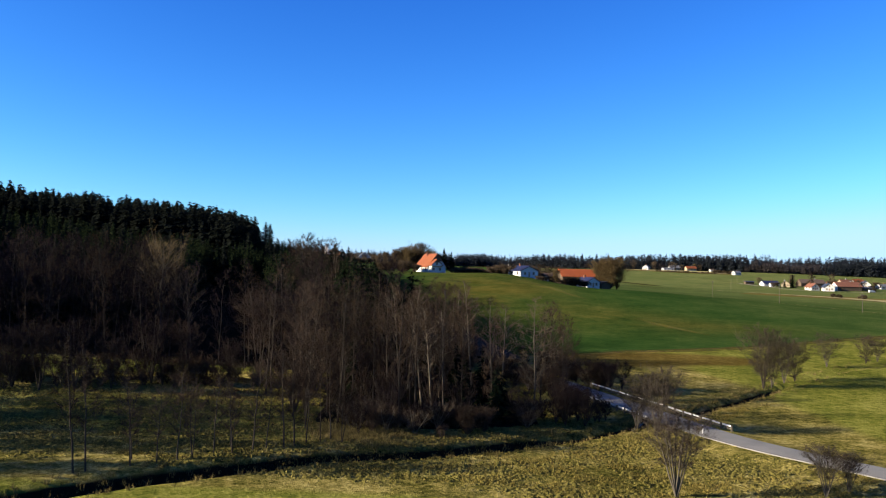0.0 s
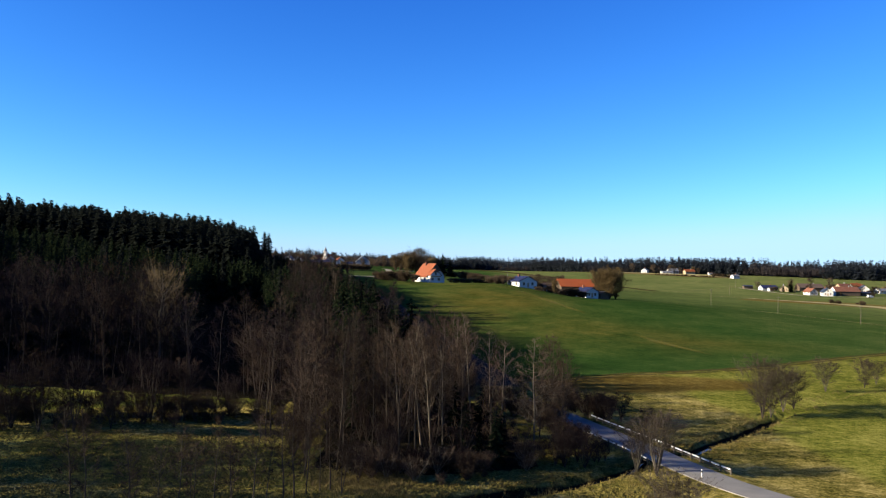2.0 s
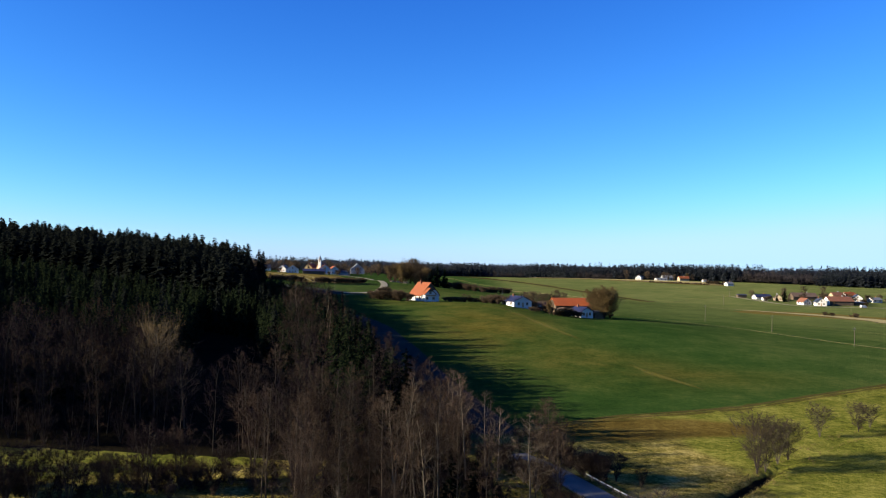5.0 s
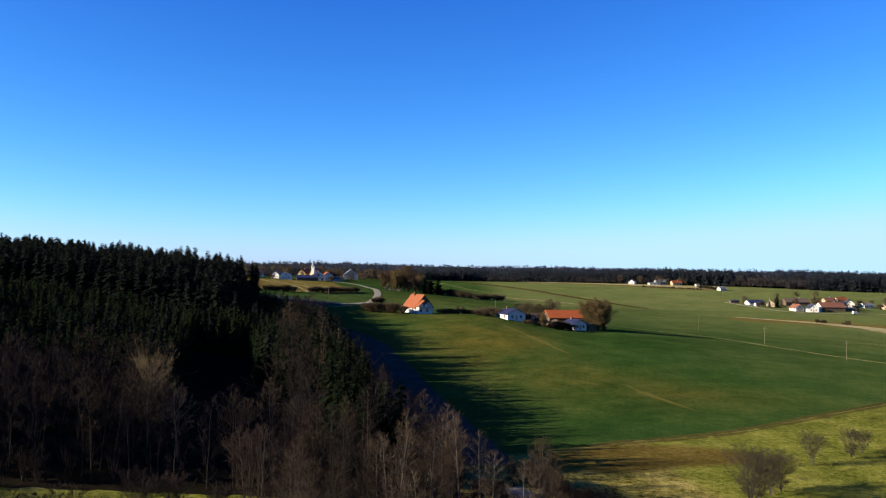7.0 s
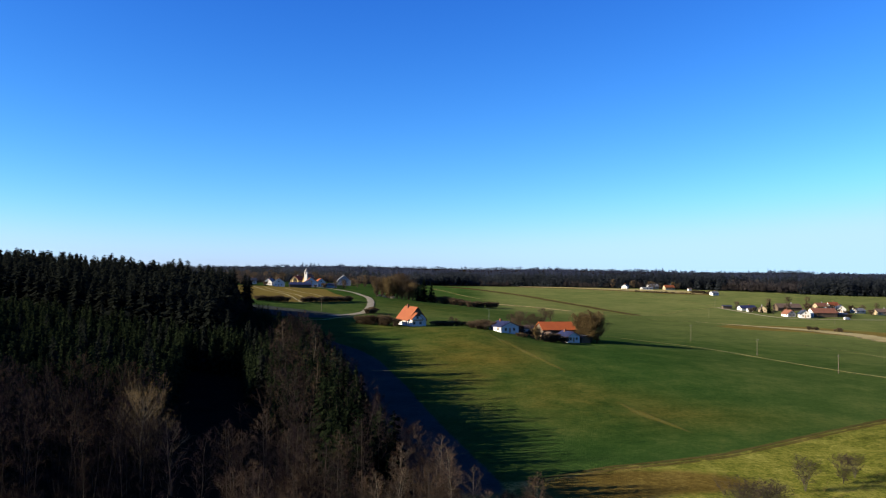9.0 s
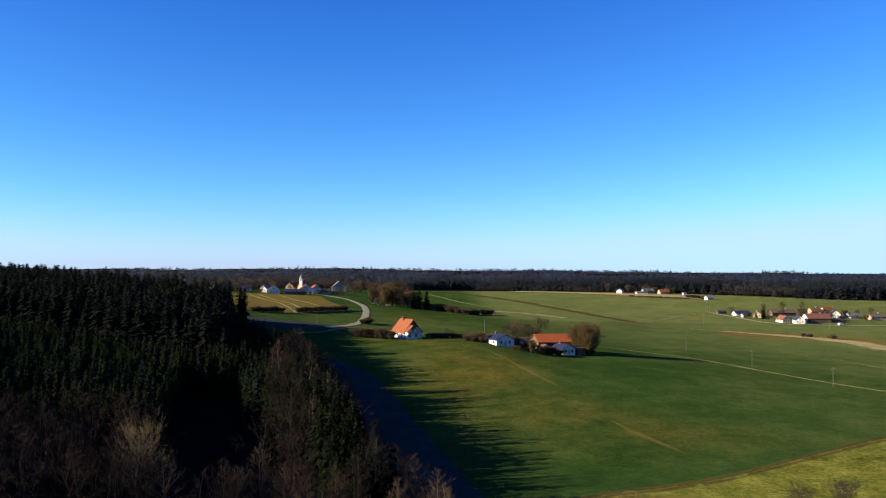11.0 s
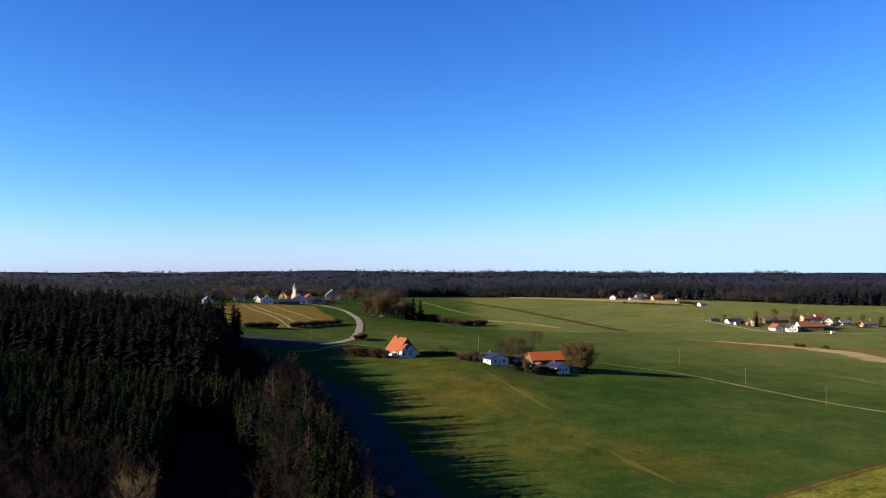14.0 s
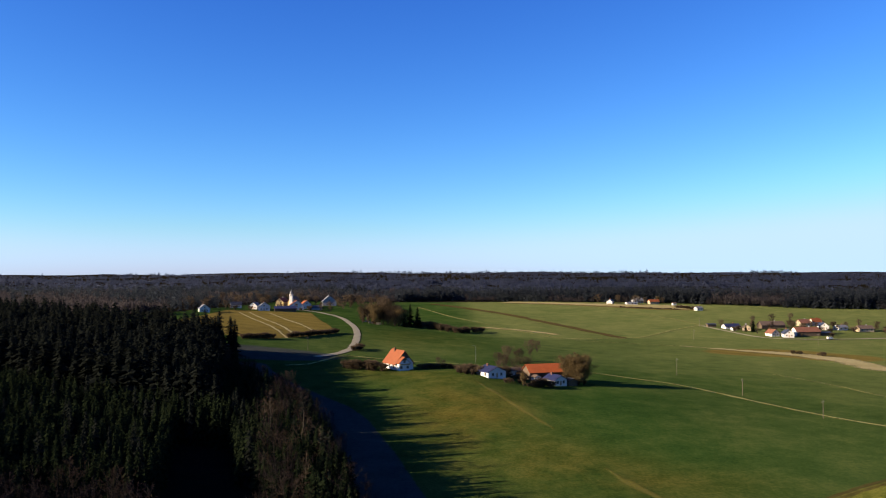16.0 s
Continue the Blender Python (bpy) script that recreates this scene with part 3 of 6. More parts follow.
ribbon("ploughed_strip", spline([(20, 975), (55, 900), (95, 826), (118, 768), (134, 728), (166, 642)], 8), 11.0, 0.35, M_PLOUGH, "brown ploughed strip between green fields", "field strip", wander=0.8)
ribbon("field_track", spline([(115, 625), (150, 636), (179, 651), (225, 710), (261, 743), (300, 770)], 8), 4.6, 0.35, M_PALE, "pale farm track climbing to the hamlet", "track", wander=0.3)
ribbon("village_lane", spline([(262, 742), (268, 710), (281, 655), (308, 640), (345, 640), (400, 650), (480, 660)], 6), 3.5, 0.3, M_GRAVEL, "pale lane along the edge of the hamlet", "road", wander=0.2)
ribbon("field_track", spline([(75, 1010), (133, 976), (190, 905), (215, 860), (250, 800), (262, 745)], 8), 4.6, 0.35, M_PALE, "pale farm track between green fields", "track", wander=0.3)
ribbon("field_line", spline([(24.6, 350), (29.5, 337), (35.7, 312.4), (42.1, 290), (47, 277)], 4), 3.6, 0.12, M_FAINT, "yellowed grass line in the green field", "track", wander=0.4, taper=4)
for x0, y0, x1, y1 in ((-155, 739, -76, 498), (-147, 744, -74, 517), (-128, 742, -64, 540)):
    ribbon("field_line", spline([(x0, y0), (x0 * 0.5 + x1 * 0.5 + 2, y0 * 0.5 + y1 * 0.5), (x1, y1)], 6), 2.6, 0.25, M_STRAW, "pale wheel line in the stubble field", "track", wander=0.3)
ribbon("field_line", spline([(55, 238), (58, 226), (62, 215), (66, 204)], 3), 4.6, 0.12, M_FAINT, "yellowed grass line in the green field", "track", wander=0.3, taper=4)


# ---- trees ----
def tube(path, radii, sides):
    """A tapered tube along a path; returns vertices and faces."""
    p = np.asarray(path, float)
    n = len(p)
    d = np.gradient(p, axis=0)
    d /= np.linalg.norm(d, axis=1, keepdims=True) + 1e-9
    ref = np.where(np.abs(d[:, 2:3]) > 0.9, np.array([[1.0, 0, 0]]), np.array([[0, 0, 1.0]]))
    u = np.cross(d, ref)
    u /= np.linalg.norm(u, axis=1, keepdims=True) + 1e-9
    v = np.cross(d, u)
    a = np.arange(sides) * 2 * math.pi / sides
    ring = u[:, None, :] * np.cos(a)[None, :, None] + v[:, None, :] * np.sin(a)[None, :, None]
    V = (p[:, None, :] + ring * np.asarray(radii)[:, None, None]).reshape(-1, 3)
    i, k = np.meshgrid(np.arange(n - 1), np.arange(sides), indexing="ij")
    b = i * sides + k
    b2 = i * sides + (k + 1) % sides
    F = np.stack([b, b2, b2 + sides, b + sides], -1).reshape(-1, 4)
    return V, F


def join_tubes(tubes):
    vs, fs, o = [], [], 0
    for V, F in tubes:
        vs.append(V)
        fs.append(F + o)
        o += len(V)
    return np.concatenate(vs), np.concatenate(fs)


def grow(seed, tall, crown_from=0.3, spread=0.2, rise=0.6, limbs=26, subs=5, twigs=15, stems=1, radius=0.13, twig_len=0.9, twig_w=0.019, wide_at=0.45, stem_spread=0.12, wobble=1.0):
    """A leafless tree: stems, limbs, branches and a haze of fine twigs."""
    rng = np.random.default_rng(seed)
    wood, tw = [], []
    for s in range(stems):
        lean = rng.normal(0, 0.02, 2) + (np.array([math.cos(s * 2.4 + seed), math.sin(s * 2.4 + seed)]) * stem_spread * rng.uniform(0.5, 1.3) if stems > 1 else 0)
        top = tall * (rng.uniform(0.78, 1.0) if stems > 1 else 1.0)
        zs = np.linspace(0, top, 9)
        wob = np.cumsum(rng.normal(0, 0.012 * tall * wobble, (9, 2)), axis=0) * 0.6
        path = np.column_stack([lean[0] * zs + wob[:, 0] * zs / tall, lean[1] * zs + wob[:, 1] * zs / tall, zs])
        r0 = radius * (1 if stems == 1 else 0.6)
        wood.append(tube(path, r0 * (1 - 0.93 * (zs / top)) + 0.012, 6))
        k_l = max(4, int(limbs / (stems ** 0.7)))
        for j in range(k_l):
            f = crown_from + (0.985 - crown_from) * ((j + rng.uniform(0, 1)) / k_l)
            base = np.array([np.interp(f * top, zs, path[:, c]) for c in range(3)])
            g = (f - crown_from) / (1 - crown_from)
            prof = (0.35 + 0.65 * min(1, g / wide_at)) if g < wide_at else (1 - 0.85 * (g - wide_at) / (1 - wide_at))
            ln = spread * tall * prof * rng.uniform(0.7, 1.25)
            ang = j * 2.4 + rng.uniform(-0.6, 0.6)
            el = rise * rng.uniform(0.6, 1.3)
            d = np.array([math.cos(ang) * math.cos(el), math.sin(ang) * math.cos(el), math.sin(el)])
            q = [base]
            for step in range(4):
                d = d + np.array([rng.normal(0, 0.13), rng.normal(0, 0.13), rng.uniform(0.0, 0.18)])
                d /= np.linalg.norm(d)
                q.append(q[-1] + d * ln / 4)
            q = np.array(q)
            lr = max(0.012, r0 * 0.36 * (1 - 0.6 * f))
            wood.append(tube(q, np.linspace(lr, 0.010, 5), 3))
            tips = [(q[2:], d)]
            for b in range(subs):
                t = rng.uniform(0.3, 0.95)
                sb_ = np.array([np.interp(t * 4, np.arange(5), q[:, c]) for c in range(3)])
                dd = d + rng.normal(0, 0.65, 3)
                dd[2] += 0.25
                dd /= np.linalg.norm(dd)
                sl_ = ln * rng.uniform(0.25, 0.5)
                sq = np.array([sb_, sb_ + dd * sl_ * 0.5, sb_ + (dd + np.array([0, 0, 0.15])) * sl_])
                wood.append(tube(sq, np.linspace(lr * 0.5, 0.008, 3), 3))
                tips.append((sq, dd))
            nt = max(3, int(twigs * (0.35 + 0.65 * prof)))
            for pts, dd in tips:
                t = rng.uniform(0.05, 1, nt) * (len(pts) - 1)
                o = np.stack([np.interp(t, np.arange(len(pts)), pts[:, c]) for c in range(3)], -1)
                td = dd[None, :] * 0.7 + rng.normal(0, 0.6, (nt, 3))
                td[:, 2] += 0.2
                td /= np.linalg.norm(td, axis=1, keepdims=True)
                tl = twig_len * (0.5 + 0.5 * prof) * rng.uniform(0.45, 1.2, nt)
                side = np.cross(td, rng.normal(0, 1, (nt, 3)))
                side /= np.linalg.norm(side, axis=1, keepdims=True) + 1e-9
                tw.append(np.stack([o - side * twig_w * 0.5, o + side * twig_w * 0.5, o + td * tl[:, None]], 1))
    V, F = join_tubes(wood)
    T = np.concatenate(tw).reshape(-1, 3)
    return (V, F), (T, np.arange(len(T)).reshape(-1, 3))


def bare_tree(name, label, bark, twig, group="", category="tree", **kw):
    """A leafless tree as a thing: trunk with its limbs, and the crown of twigs."""
    (V, F), (T, TF) = grow(**kw)
    root = new(name)
    mesh_object("trunk", V, F, bark, root, smooth=True)
    mesh_object("crown", T, TF, twig, root)
    return tagged(root, label, category, group)


def stand(ob, x, y, size=1.0, turn=0.0, sink=0.12, tilt=0.0, squash=1.0):
    """The pose of a thing that stands on the ground."""
    return Matrix.LocRotScale((x, y, z_at(x, y) - sink), Euler((radians(tilt), 0, radians(turn))), (size * squash, size * squash, size))


class Nursery:
    """Keeps one tree of each sort; the first one placed is the original, the rest are copies."""

    def __init__(self, makers):
        self.made = [m() for m in makers]
        self.used = [False] * len(makers)

    def put(self, k, x, y, size, turn, tilt=0.0, squash=1.0):
        k %= len(self.made)
        m = stand(None, x, y, size, turn, tilt=tilt, squash=squash)
        if not self.used[k]:
            self.used[k] = True
            self.made[k].matrix_basis = m
            return self.made[k]
        ob = copy_thing(self.made[k], Matrix())
        ob.matrix_basis = m
        return ob


G1 = "trees of the brook wood"
copse = Nursery([
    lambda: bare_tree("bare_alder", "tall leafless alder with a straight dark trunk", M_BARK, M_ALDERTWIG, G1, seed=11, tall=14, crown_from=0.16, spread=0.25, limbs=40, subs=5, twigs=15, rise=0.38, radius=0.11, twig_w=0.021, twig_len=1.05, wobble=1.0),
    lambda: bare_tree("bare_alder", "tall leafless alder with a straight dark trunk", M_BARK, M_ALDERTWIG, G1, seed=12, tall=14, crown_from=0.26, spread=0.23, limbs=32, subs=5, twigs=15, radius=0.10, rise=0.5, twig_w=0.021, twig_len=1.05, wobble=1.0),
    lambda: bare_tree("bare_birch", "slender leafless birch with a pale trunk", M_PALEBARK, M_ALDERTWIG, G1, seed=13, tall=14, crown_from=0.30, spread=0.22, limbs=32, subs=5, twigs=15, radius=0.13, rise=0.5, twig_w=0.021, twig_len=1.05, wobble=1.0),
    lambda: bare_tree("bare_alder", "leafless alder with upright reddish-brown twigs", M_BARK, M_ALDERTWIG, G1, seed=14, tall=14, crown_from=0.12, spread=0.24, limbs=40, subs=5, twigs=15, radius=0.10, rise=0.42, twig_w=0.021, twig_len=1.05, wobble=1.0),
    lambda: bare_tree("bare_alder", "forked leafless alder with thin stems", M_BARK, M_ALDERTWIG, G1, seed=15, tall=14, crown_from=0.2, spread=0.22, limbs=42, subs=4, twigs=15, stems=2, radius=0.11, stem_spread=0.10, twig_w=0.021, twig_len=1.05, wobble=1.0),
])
copse.made.append(bare_tree("bare_alder", "leafless alder with shade-darkened purplish brown twigs", M_BARK, M_SHADETWIG, G1, seed=18, tall=14, crown_from=0.14, spread=0.25, limbs=40, subs=5, twigs=15, rise=0.35, radius=0.11, twig_w=0.021, twig_len=1.05, wobble=1.0))
copse.used.append(False)
G2 = "trees of the deciduous wood"
grove = Nursery([
    lambda: bare_tree("bare_tree", "leafless broadleaf tree with a greyish brown crown", M_SHADEBARK, M_SHADETWIG, G2, seed=21, tall=15, crown_from=0.05, spread=0.30, limbs=28, subs=4, twigs=13, radius=0.085, wobble=2.4, twig_len=1.35, twig_w=0.036),
    lambda: bare_tree("bare_tree", "leafless broadleaf tree with a rounded brown crown", M_SHADEBARK, M_REDTWIG, G2, seed=22, tall=15, crown_from=0.07, spread=0.32, limbs=28, subs=4, twigs=13, radius=0.085, wobble=2.4, twig_len=1.35, twig_w=0.036, wide_at=0.6),
    lambda: bare_tree("bare_tree", "leafless broadleaf tree with a narrow brown crown", M_SHADEBARK, M_SHADETWIG, G2, seed=23, tall=15, crown_from=0.05, spread=0.25, limbs=30, subs=4, twigs=12, radius=0.085, wobble=2.4, twig_len=1.3, twig_w=0.036, rise=0.5),
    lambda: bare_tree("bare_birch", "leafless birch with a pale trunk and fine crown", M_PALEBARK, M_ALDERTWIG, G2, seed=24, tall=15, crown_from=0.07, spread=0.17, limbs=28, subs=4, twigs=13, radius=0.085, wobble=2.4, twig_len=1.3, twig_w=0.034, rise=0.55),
])
G3 = "shrubs along the brook"
shrubs = Nursery([
    lambda: bare_tree("bare_shrub", "multi-stemmed leafless shrub with grey-brown twigs", M_BARK, M_SHADETWIG, G3, "shrub", seed=31, tall=4, crown_from=0.12, spread=0.28, limbs=26, subs=3, twigs=14, stems=5, radius=0.06, twig_len=0.8, twig_w=0.016, stem_spread=0.28),
    lambda: bare_tree("bare_shrub", "multi-stemmed leafless shrub with reddish twigs", M_BARK, M_REDTWIG, G3, "shrub", seed=32, tall=4, crown_from=0.12, spread=0.32, limbs=26, subs=3, twigs=14, stems=6, radius=0.06, twig_len=0.8, twig_w=0.016, stem_spread=0.36),
])
G4 = "young trees along the brook"
saplings = Nursery([
    lambda: bare_tree("young_alder", "thin young leafless alder beside the brook", M_BARK, M_ALDERTWIG, G4, seed=41, tall=7, crown_from=0.24, spread=0.24, limbs=28, subs=4, twigs=20, radius=0.06, wobble=2.2, twig_len=0.6, twig_w=0.012, rise=0.55),
    lambda: bare_tree("young_alder", "thin forked young leafless alder beside the brook", M_BARK, M_ALDERTWIG, G4, seed=42, tall=7, crown_from=0.24, spread=0.22, limbs=32, subs=4, twigs=20, stems=2, radius=0.075, wobble=2.2, twig_len=0.6, twig_w=0.012, rise=0.55, stem_spread=0.08),
    lambda: bare_tree("young_alder", "leaning young leafless alder with a sparse crown", M_BARK, M_REDTWIG, G4, seed=43, tall=7, crown_from=0.28, spread=0.22, limbs=24, subs=4, twigs=18, radius=0.05, wobble=2.8, twig_len=0.6, twig_w=0.012, rise=0.5),
])
G14 = "alder clumps beyond the small meadow"
clumps = Nursery([
    lambda: bare_tree("alder_clump", "leafless alder clump of several leaning stems with a round crown", M_BARK, M_SHADETWIG, G14, seed=44, tall=8, crown_from=0.34, spread=0.30, limbs=54, subs=4, twigs=15, stems=5, radius=0.10, twig_len=0.8, twig_w=0.022, stem_spread=0.22, rise=0.35, wobble=1.8, wide_at=0.55),
    lambda: bare_tree("alder_clump", "leafless alder clump of thin stems with layered twigs", M_BARK, M_REDTWIG, G14, seed=45, tall=8, crown_from=0.30, spread=0.27, limbs=54, subs=4, twigs=15, stems=4, radius=0.10, twig_len=0.8, twig_w=0.022, stem_spread=0.18, rise=0.3, wobble=1.8, wide_at=0.5),
])
G5 = "willows along the meadow brook"
willows = Nursery([
    lambda: bare_tree("bare_willow", "round multi-stemmed leafless willow on the brook bank", M_BARK, M_GREYTWIG, G5, seed=51, tall=10, crown_from=0.10, spread=0.40, limbs=60, subs=5, twigs=18, stems=5, radius=0.12, twig_len=0.95, twig_w=0.022, stem_spread=0.17, rise=0.5, wobble=1.6, wide_at=0.5),
    lambda: bare_tree("bare_willow", "broad multi-stemmed leafless willow with grey twigs", M_GREYBARK, M_GREYTWIG, G5, seed=52, tall=10, crown_from=0.20, spread=0.42, limbs=56, subs=5, twigs=17, stems=5, radius=0.12, twig_len=0.95, twig_w=0.022, stem_spread=0.22, rise=0.5, wobble=1.8, wide_at=0.55),
    lambda: bare_tree("bare_willow", "fan of pale thin willow stems with fine twigs", M_GREYBARK, M_REDTWIG, G5, seed=53, tall=7, crown_from=0.34, spread=0.36, limbs=70, subs=5, twigs=16, stems=9, radius=0.085, twig_len=0.6, twig_w=0.010, stem_spread=0.20, rise=0.55, wobble=1.6, wide_at=0.5),
])
G13 = "low thorn scrub"
bushes = Nursery([
    lambda: bare_tree("thorn_bush", "low dense leafless thorn bush with brown twigs", M_BARK, M_ALDERTWIG, G13, "bush", seed=57, tall=2.4, crown_from=0.03, spread=0.50, limbs=34, subs=3, twigs=11, stems=5, radius=0.04, twig_len=0.6, twig_w=0.022, stem_spread=0.45, rise=0.6),
    lambda: bare_tree("thorn_bush", "low dense leafless thorn bush with reddish twigs", M_PALEBARK, M_ALDERTWIG, G13, "bush", seed=58, tall=2.4, crown_from=0.03, spread=0.58, limbs=34, subs=3, twigs=11, stems=6, radius=0.04, twig_len=0.6, twig_w=0.022, stem_spread=0.55, rise=0.5),
    lambda: bare_tree("hedge_bush", "dense rounded leafless hedge bush seen from afar", M_BARK, M_HEDGETWIG, G13, "bush", seed=59, tall=2.4, crown_from=0.02, spread=0.66, limbs=36, subs=3, twigs=11, stems=7, radius=0.04, twig_len=0.75, twig_w=0.05, stem_spread=0.6, rise=0.45),
])
G12 = "round field trees"
rounds = Nursery([
    lambda: bare_tree("round_bare_tree", "broad round leafless tree with a dense brown crown", M_BARK, M_HEDGETWIG, G12, seed=55, tall=12, crown_from=0.06, spread=0.46, limbs=44, subs=5, twigs=20, stems=2, radius=0.22, twig_len=1.4, twig_w=0.050, stem_spread=0.10, wide_at=0.42, rise=0.6),
    lambda: bare_tree("round_bare_tree", "broad leafless tree with a domed greyish crown", M_BARK, M_HEDGETWIG, G12, seed=56, tall=12, crown_from=0.08, spread=0.50, limbs=44, subs=5, twigs=20, radius=0.26, twig_len=1.4, twig_w=0.050, wide_at=0.40, rise=0.65),
    lambda: bare_tree("round_bare_willow", "broad leafless willow with a tan dome of twigs", M_BARK, M_PALETWIG, G12, seed=60, tall=12, crown_from=0.03, spread=0.40, limbs=60, subs=5, twigs=30, stems=6, radius=0.16, twig_len=1.3, twig_w=0.045, stem_spread=0.22, wide_at=0.45, rise=0.9),
])

# the line of saplings on the near bank
rt = random.Random(5)
for x, y, s in ((-27.5, 63.6, 1.45), (-26.8, 64.2, 1.35), (-24.2, 66.4, 1.1), (-22.6, 67.8, 0.9), (-21.4, 69.2, 1.1), (-20.3, 69.8, 1.0), (-19.0, 71.4, 1.05), (-17.6, 72.2, 0.95),
                (-16.2, 73.8, 1.15), (-15.2, 74.6, 0.9), (-13.8, 75.6, 1.25), (-13.0, 76.4, 1.2), (-12.2, 78.2, 1.0), (-11.0, 79.0, 0.9), (-24.9, 68.5, 0.8), (-18.3, 74.5, 0.85), (-10.2, 80.2, 1.1), (-9.0, 79.4, 0.9)):
    saplings.put(rt.randrange(3), x, y, s, rt.uniform(0, 360), rt.uniform(-3, 3))
# the second line, beyond the small meadow
for i, (x, y, s) in enumerate(((-51.1, 99.3, 0.8), (-47.3, 98.1, 0.85), (-43.5, 98.9, 0.9), (-40.1, 101.5, 0.7), (-37.1, 106.8, 0.95), (-33.4, 108.8, 0.9), (-28.9, 113.7, 0.6), (-25.8, 117.7, 1.35), (-20.9, 120.7, 1.25), (-17.1, 117.7, 1.4))):
    clumps.put(i % 2, x, y, s * 1.22, rt.uniform(0, 360))
for i in range(16):
    t = i / 15
    x, y = -60 + 37 * t + rt.uniform(-1.5, 1.5), 96.5 + 19 * t + rt.uniform(-3, 3)
    shrubs.put(rt.randrange(2), x, y, rt.uniform(0.7, 1.3), rt.uniform(0, 360))
for x, y, s in ((-21.5, 103, 0.85), (-17.5, 108, 1.0), (-19.5, 113, 0.85), (15.8, 108, 0.8), (17.0, 112.5, 0.85), (15.2, 117, 0.95), (13.5, 112, 0.9), (16.5, 121, 0.9)):
    copse.put(rt.choice((0, 1, 3, 4)), x, y, s, rt.uniform(0, 360), rt.uniform(-3, 3))
for i in range(40):
    t = rt.random()
    bushes.put(rt.randrange(2), -60 + 44 * t + rt.uniform(-2, 2), 100 + 16 * t + rt.uniform(-3, 5), rt.uniform(0.8, 1.5), rt.uniform(0, 360))
for i in range(22):
    t = i / 21
    bushes.put(rt.randrange(2), -56 + 40 * t + rt.uniform(-1.5, 1.5), 98 + 15 * t + rt.uniform(-2.5, 2.5), rt.uniform(0.4, 0.8), rt.uniform(0, 360))
for i in range(34):
    x = rt.uniform(-10, 15)
    y = float(np.interp(x, [-12, 0, 8, 15], [85, 84, 90, 97])) + rt.uniform(0, 7)
    bushes.put(rt.randrange(2), x, y, rt.uniform(0.6, 1.3), rt.uniform(0, 360))
# the brook wood at the foot of the slope
spots = []
tries = 0
while len(spots) < 56 and tries < 6000:
    tries += 1
    y = 84 + 62 * rt.random() ** 1.15
    x0 = -14 - 0.35 * (y - 84)
    x = rt.uniform(x0, float(forest_edge(y)) - 1.5)
    if line_distance(np.array([x]), np.array([y]), ROAD_LINE)[0] < 4.2 or line_distance(np.array([x]), np.array([y]), BROOK_LINE)[0] < 1.8:
        continue
    if x > 6.5 and y < 110:
        continue
    if all((x - a) ** 2 + (y - b) ** 2 > 5.0 for a, b in spots):
        spots.append((x, y))
# left trees mostly carry shade-coloured twigs; pale trunks on the right mark sunlit stems
for x, y in spots:
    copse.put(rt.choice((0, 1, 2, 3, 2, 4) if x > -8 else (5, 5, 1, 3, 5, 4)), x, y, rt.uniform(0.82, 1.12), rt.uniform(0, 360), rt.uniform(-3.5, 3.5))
alder = bare_tree("bare_alder", "tall brown leafless alder with level spreading limbs", M_GREYBARK, M_HEDGETWIG, seed=17, tall=14.5, crown_from=0.22, spread=0.23, limbs=48, subs=5, twigs=16, rise=0.18, radius=0.13, twig_w=0.017, twig_len=0.7, wobble=0.7, wide_at=0.35)
alder.matrix_basis = stand(None, 11.3, 98.9, 1.0, 40)
for i in range(60):
    y = 83 + 50 * rt.random()
    x = rt.uniform(-14 - 0.3 * (y - 84), float(forest_edge(y)) + 2)
    if line_distance(np.array([x]), np.array([y]), ROAD_LINE)[0] > 3.6:
        shrubs.put(rt.randrange(2), x, y, rt.uniform(0.7, 1.5), rt.uniform(0, 360))
for x, y, s in ((15.0, 100.5, 1.0), (16.4, 102.5, 0.8), (13.6, 96.5, 0.9), (17.5, 106, 0.8), (24.5, 121, 1.2), (27, 124, 1.3), (22.5, 126, 1.2), (30, 121, 0.9), (19, 131, 1.4), (14, 139, 1.3)):
    shrubs.put(rt.randrange(2), x, y, s, rt.uniform(0, 360))
# unseen alders left of the view, added to shade the ground beyond the meadow
for i in range(16):
    y = 92 + 26 * i / 15 + rt.uniform(-2, 2)
    copse.put(rt.choice((0, 1, 3, 4)), rt.uniform(-0.6 * y - 34, -0.6 * y - 10), y, rt.uniform(0.9, 1.2), rt.uniform(0, 360))
# taller unseen alders further left, added to half-shade the near meadow
for i in range(32):
    y = 54 + 33 * (i / 31) ** 0.85 + rt.uniform(-2, 2)
    copse.put(rt.choice((0, 1, 3, 4)), rt.uniform(-0.6 * y - 46, -0.6 * y - 16), y, rt.uniform(1.2, 1.75), rt.uniform(0, 360))
for i in range(44):
    x, y = ROAD_LINE[int((len(ROAD_LINE) - 1) * (0.84 + 0.155 * i / 43))]
    s = rt.choice((-1, 1)) * rt.uniform(4.4, 6.5)
    bushes.put(rt.randrange(2), x + s * 0.8 - 1, y + s * 0.6, rt.uniform(0.9, 1.7), rt.uniform(0, 360))
for i in range(16):
    bushes.put(rt.randrange(2), rt.uniform(-2, 5.5), rt.uniform(136, 144), rt.uniform(1.2, 2.0), rt.uniform(0, 360))
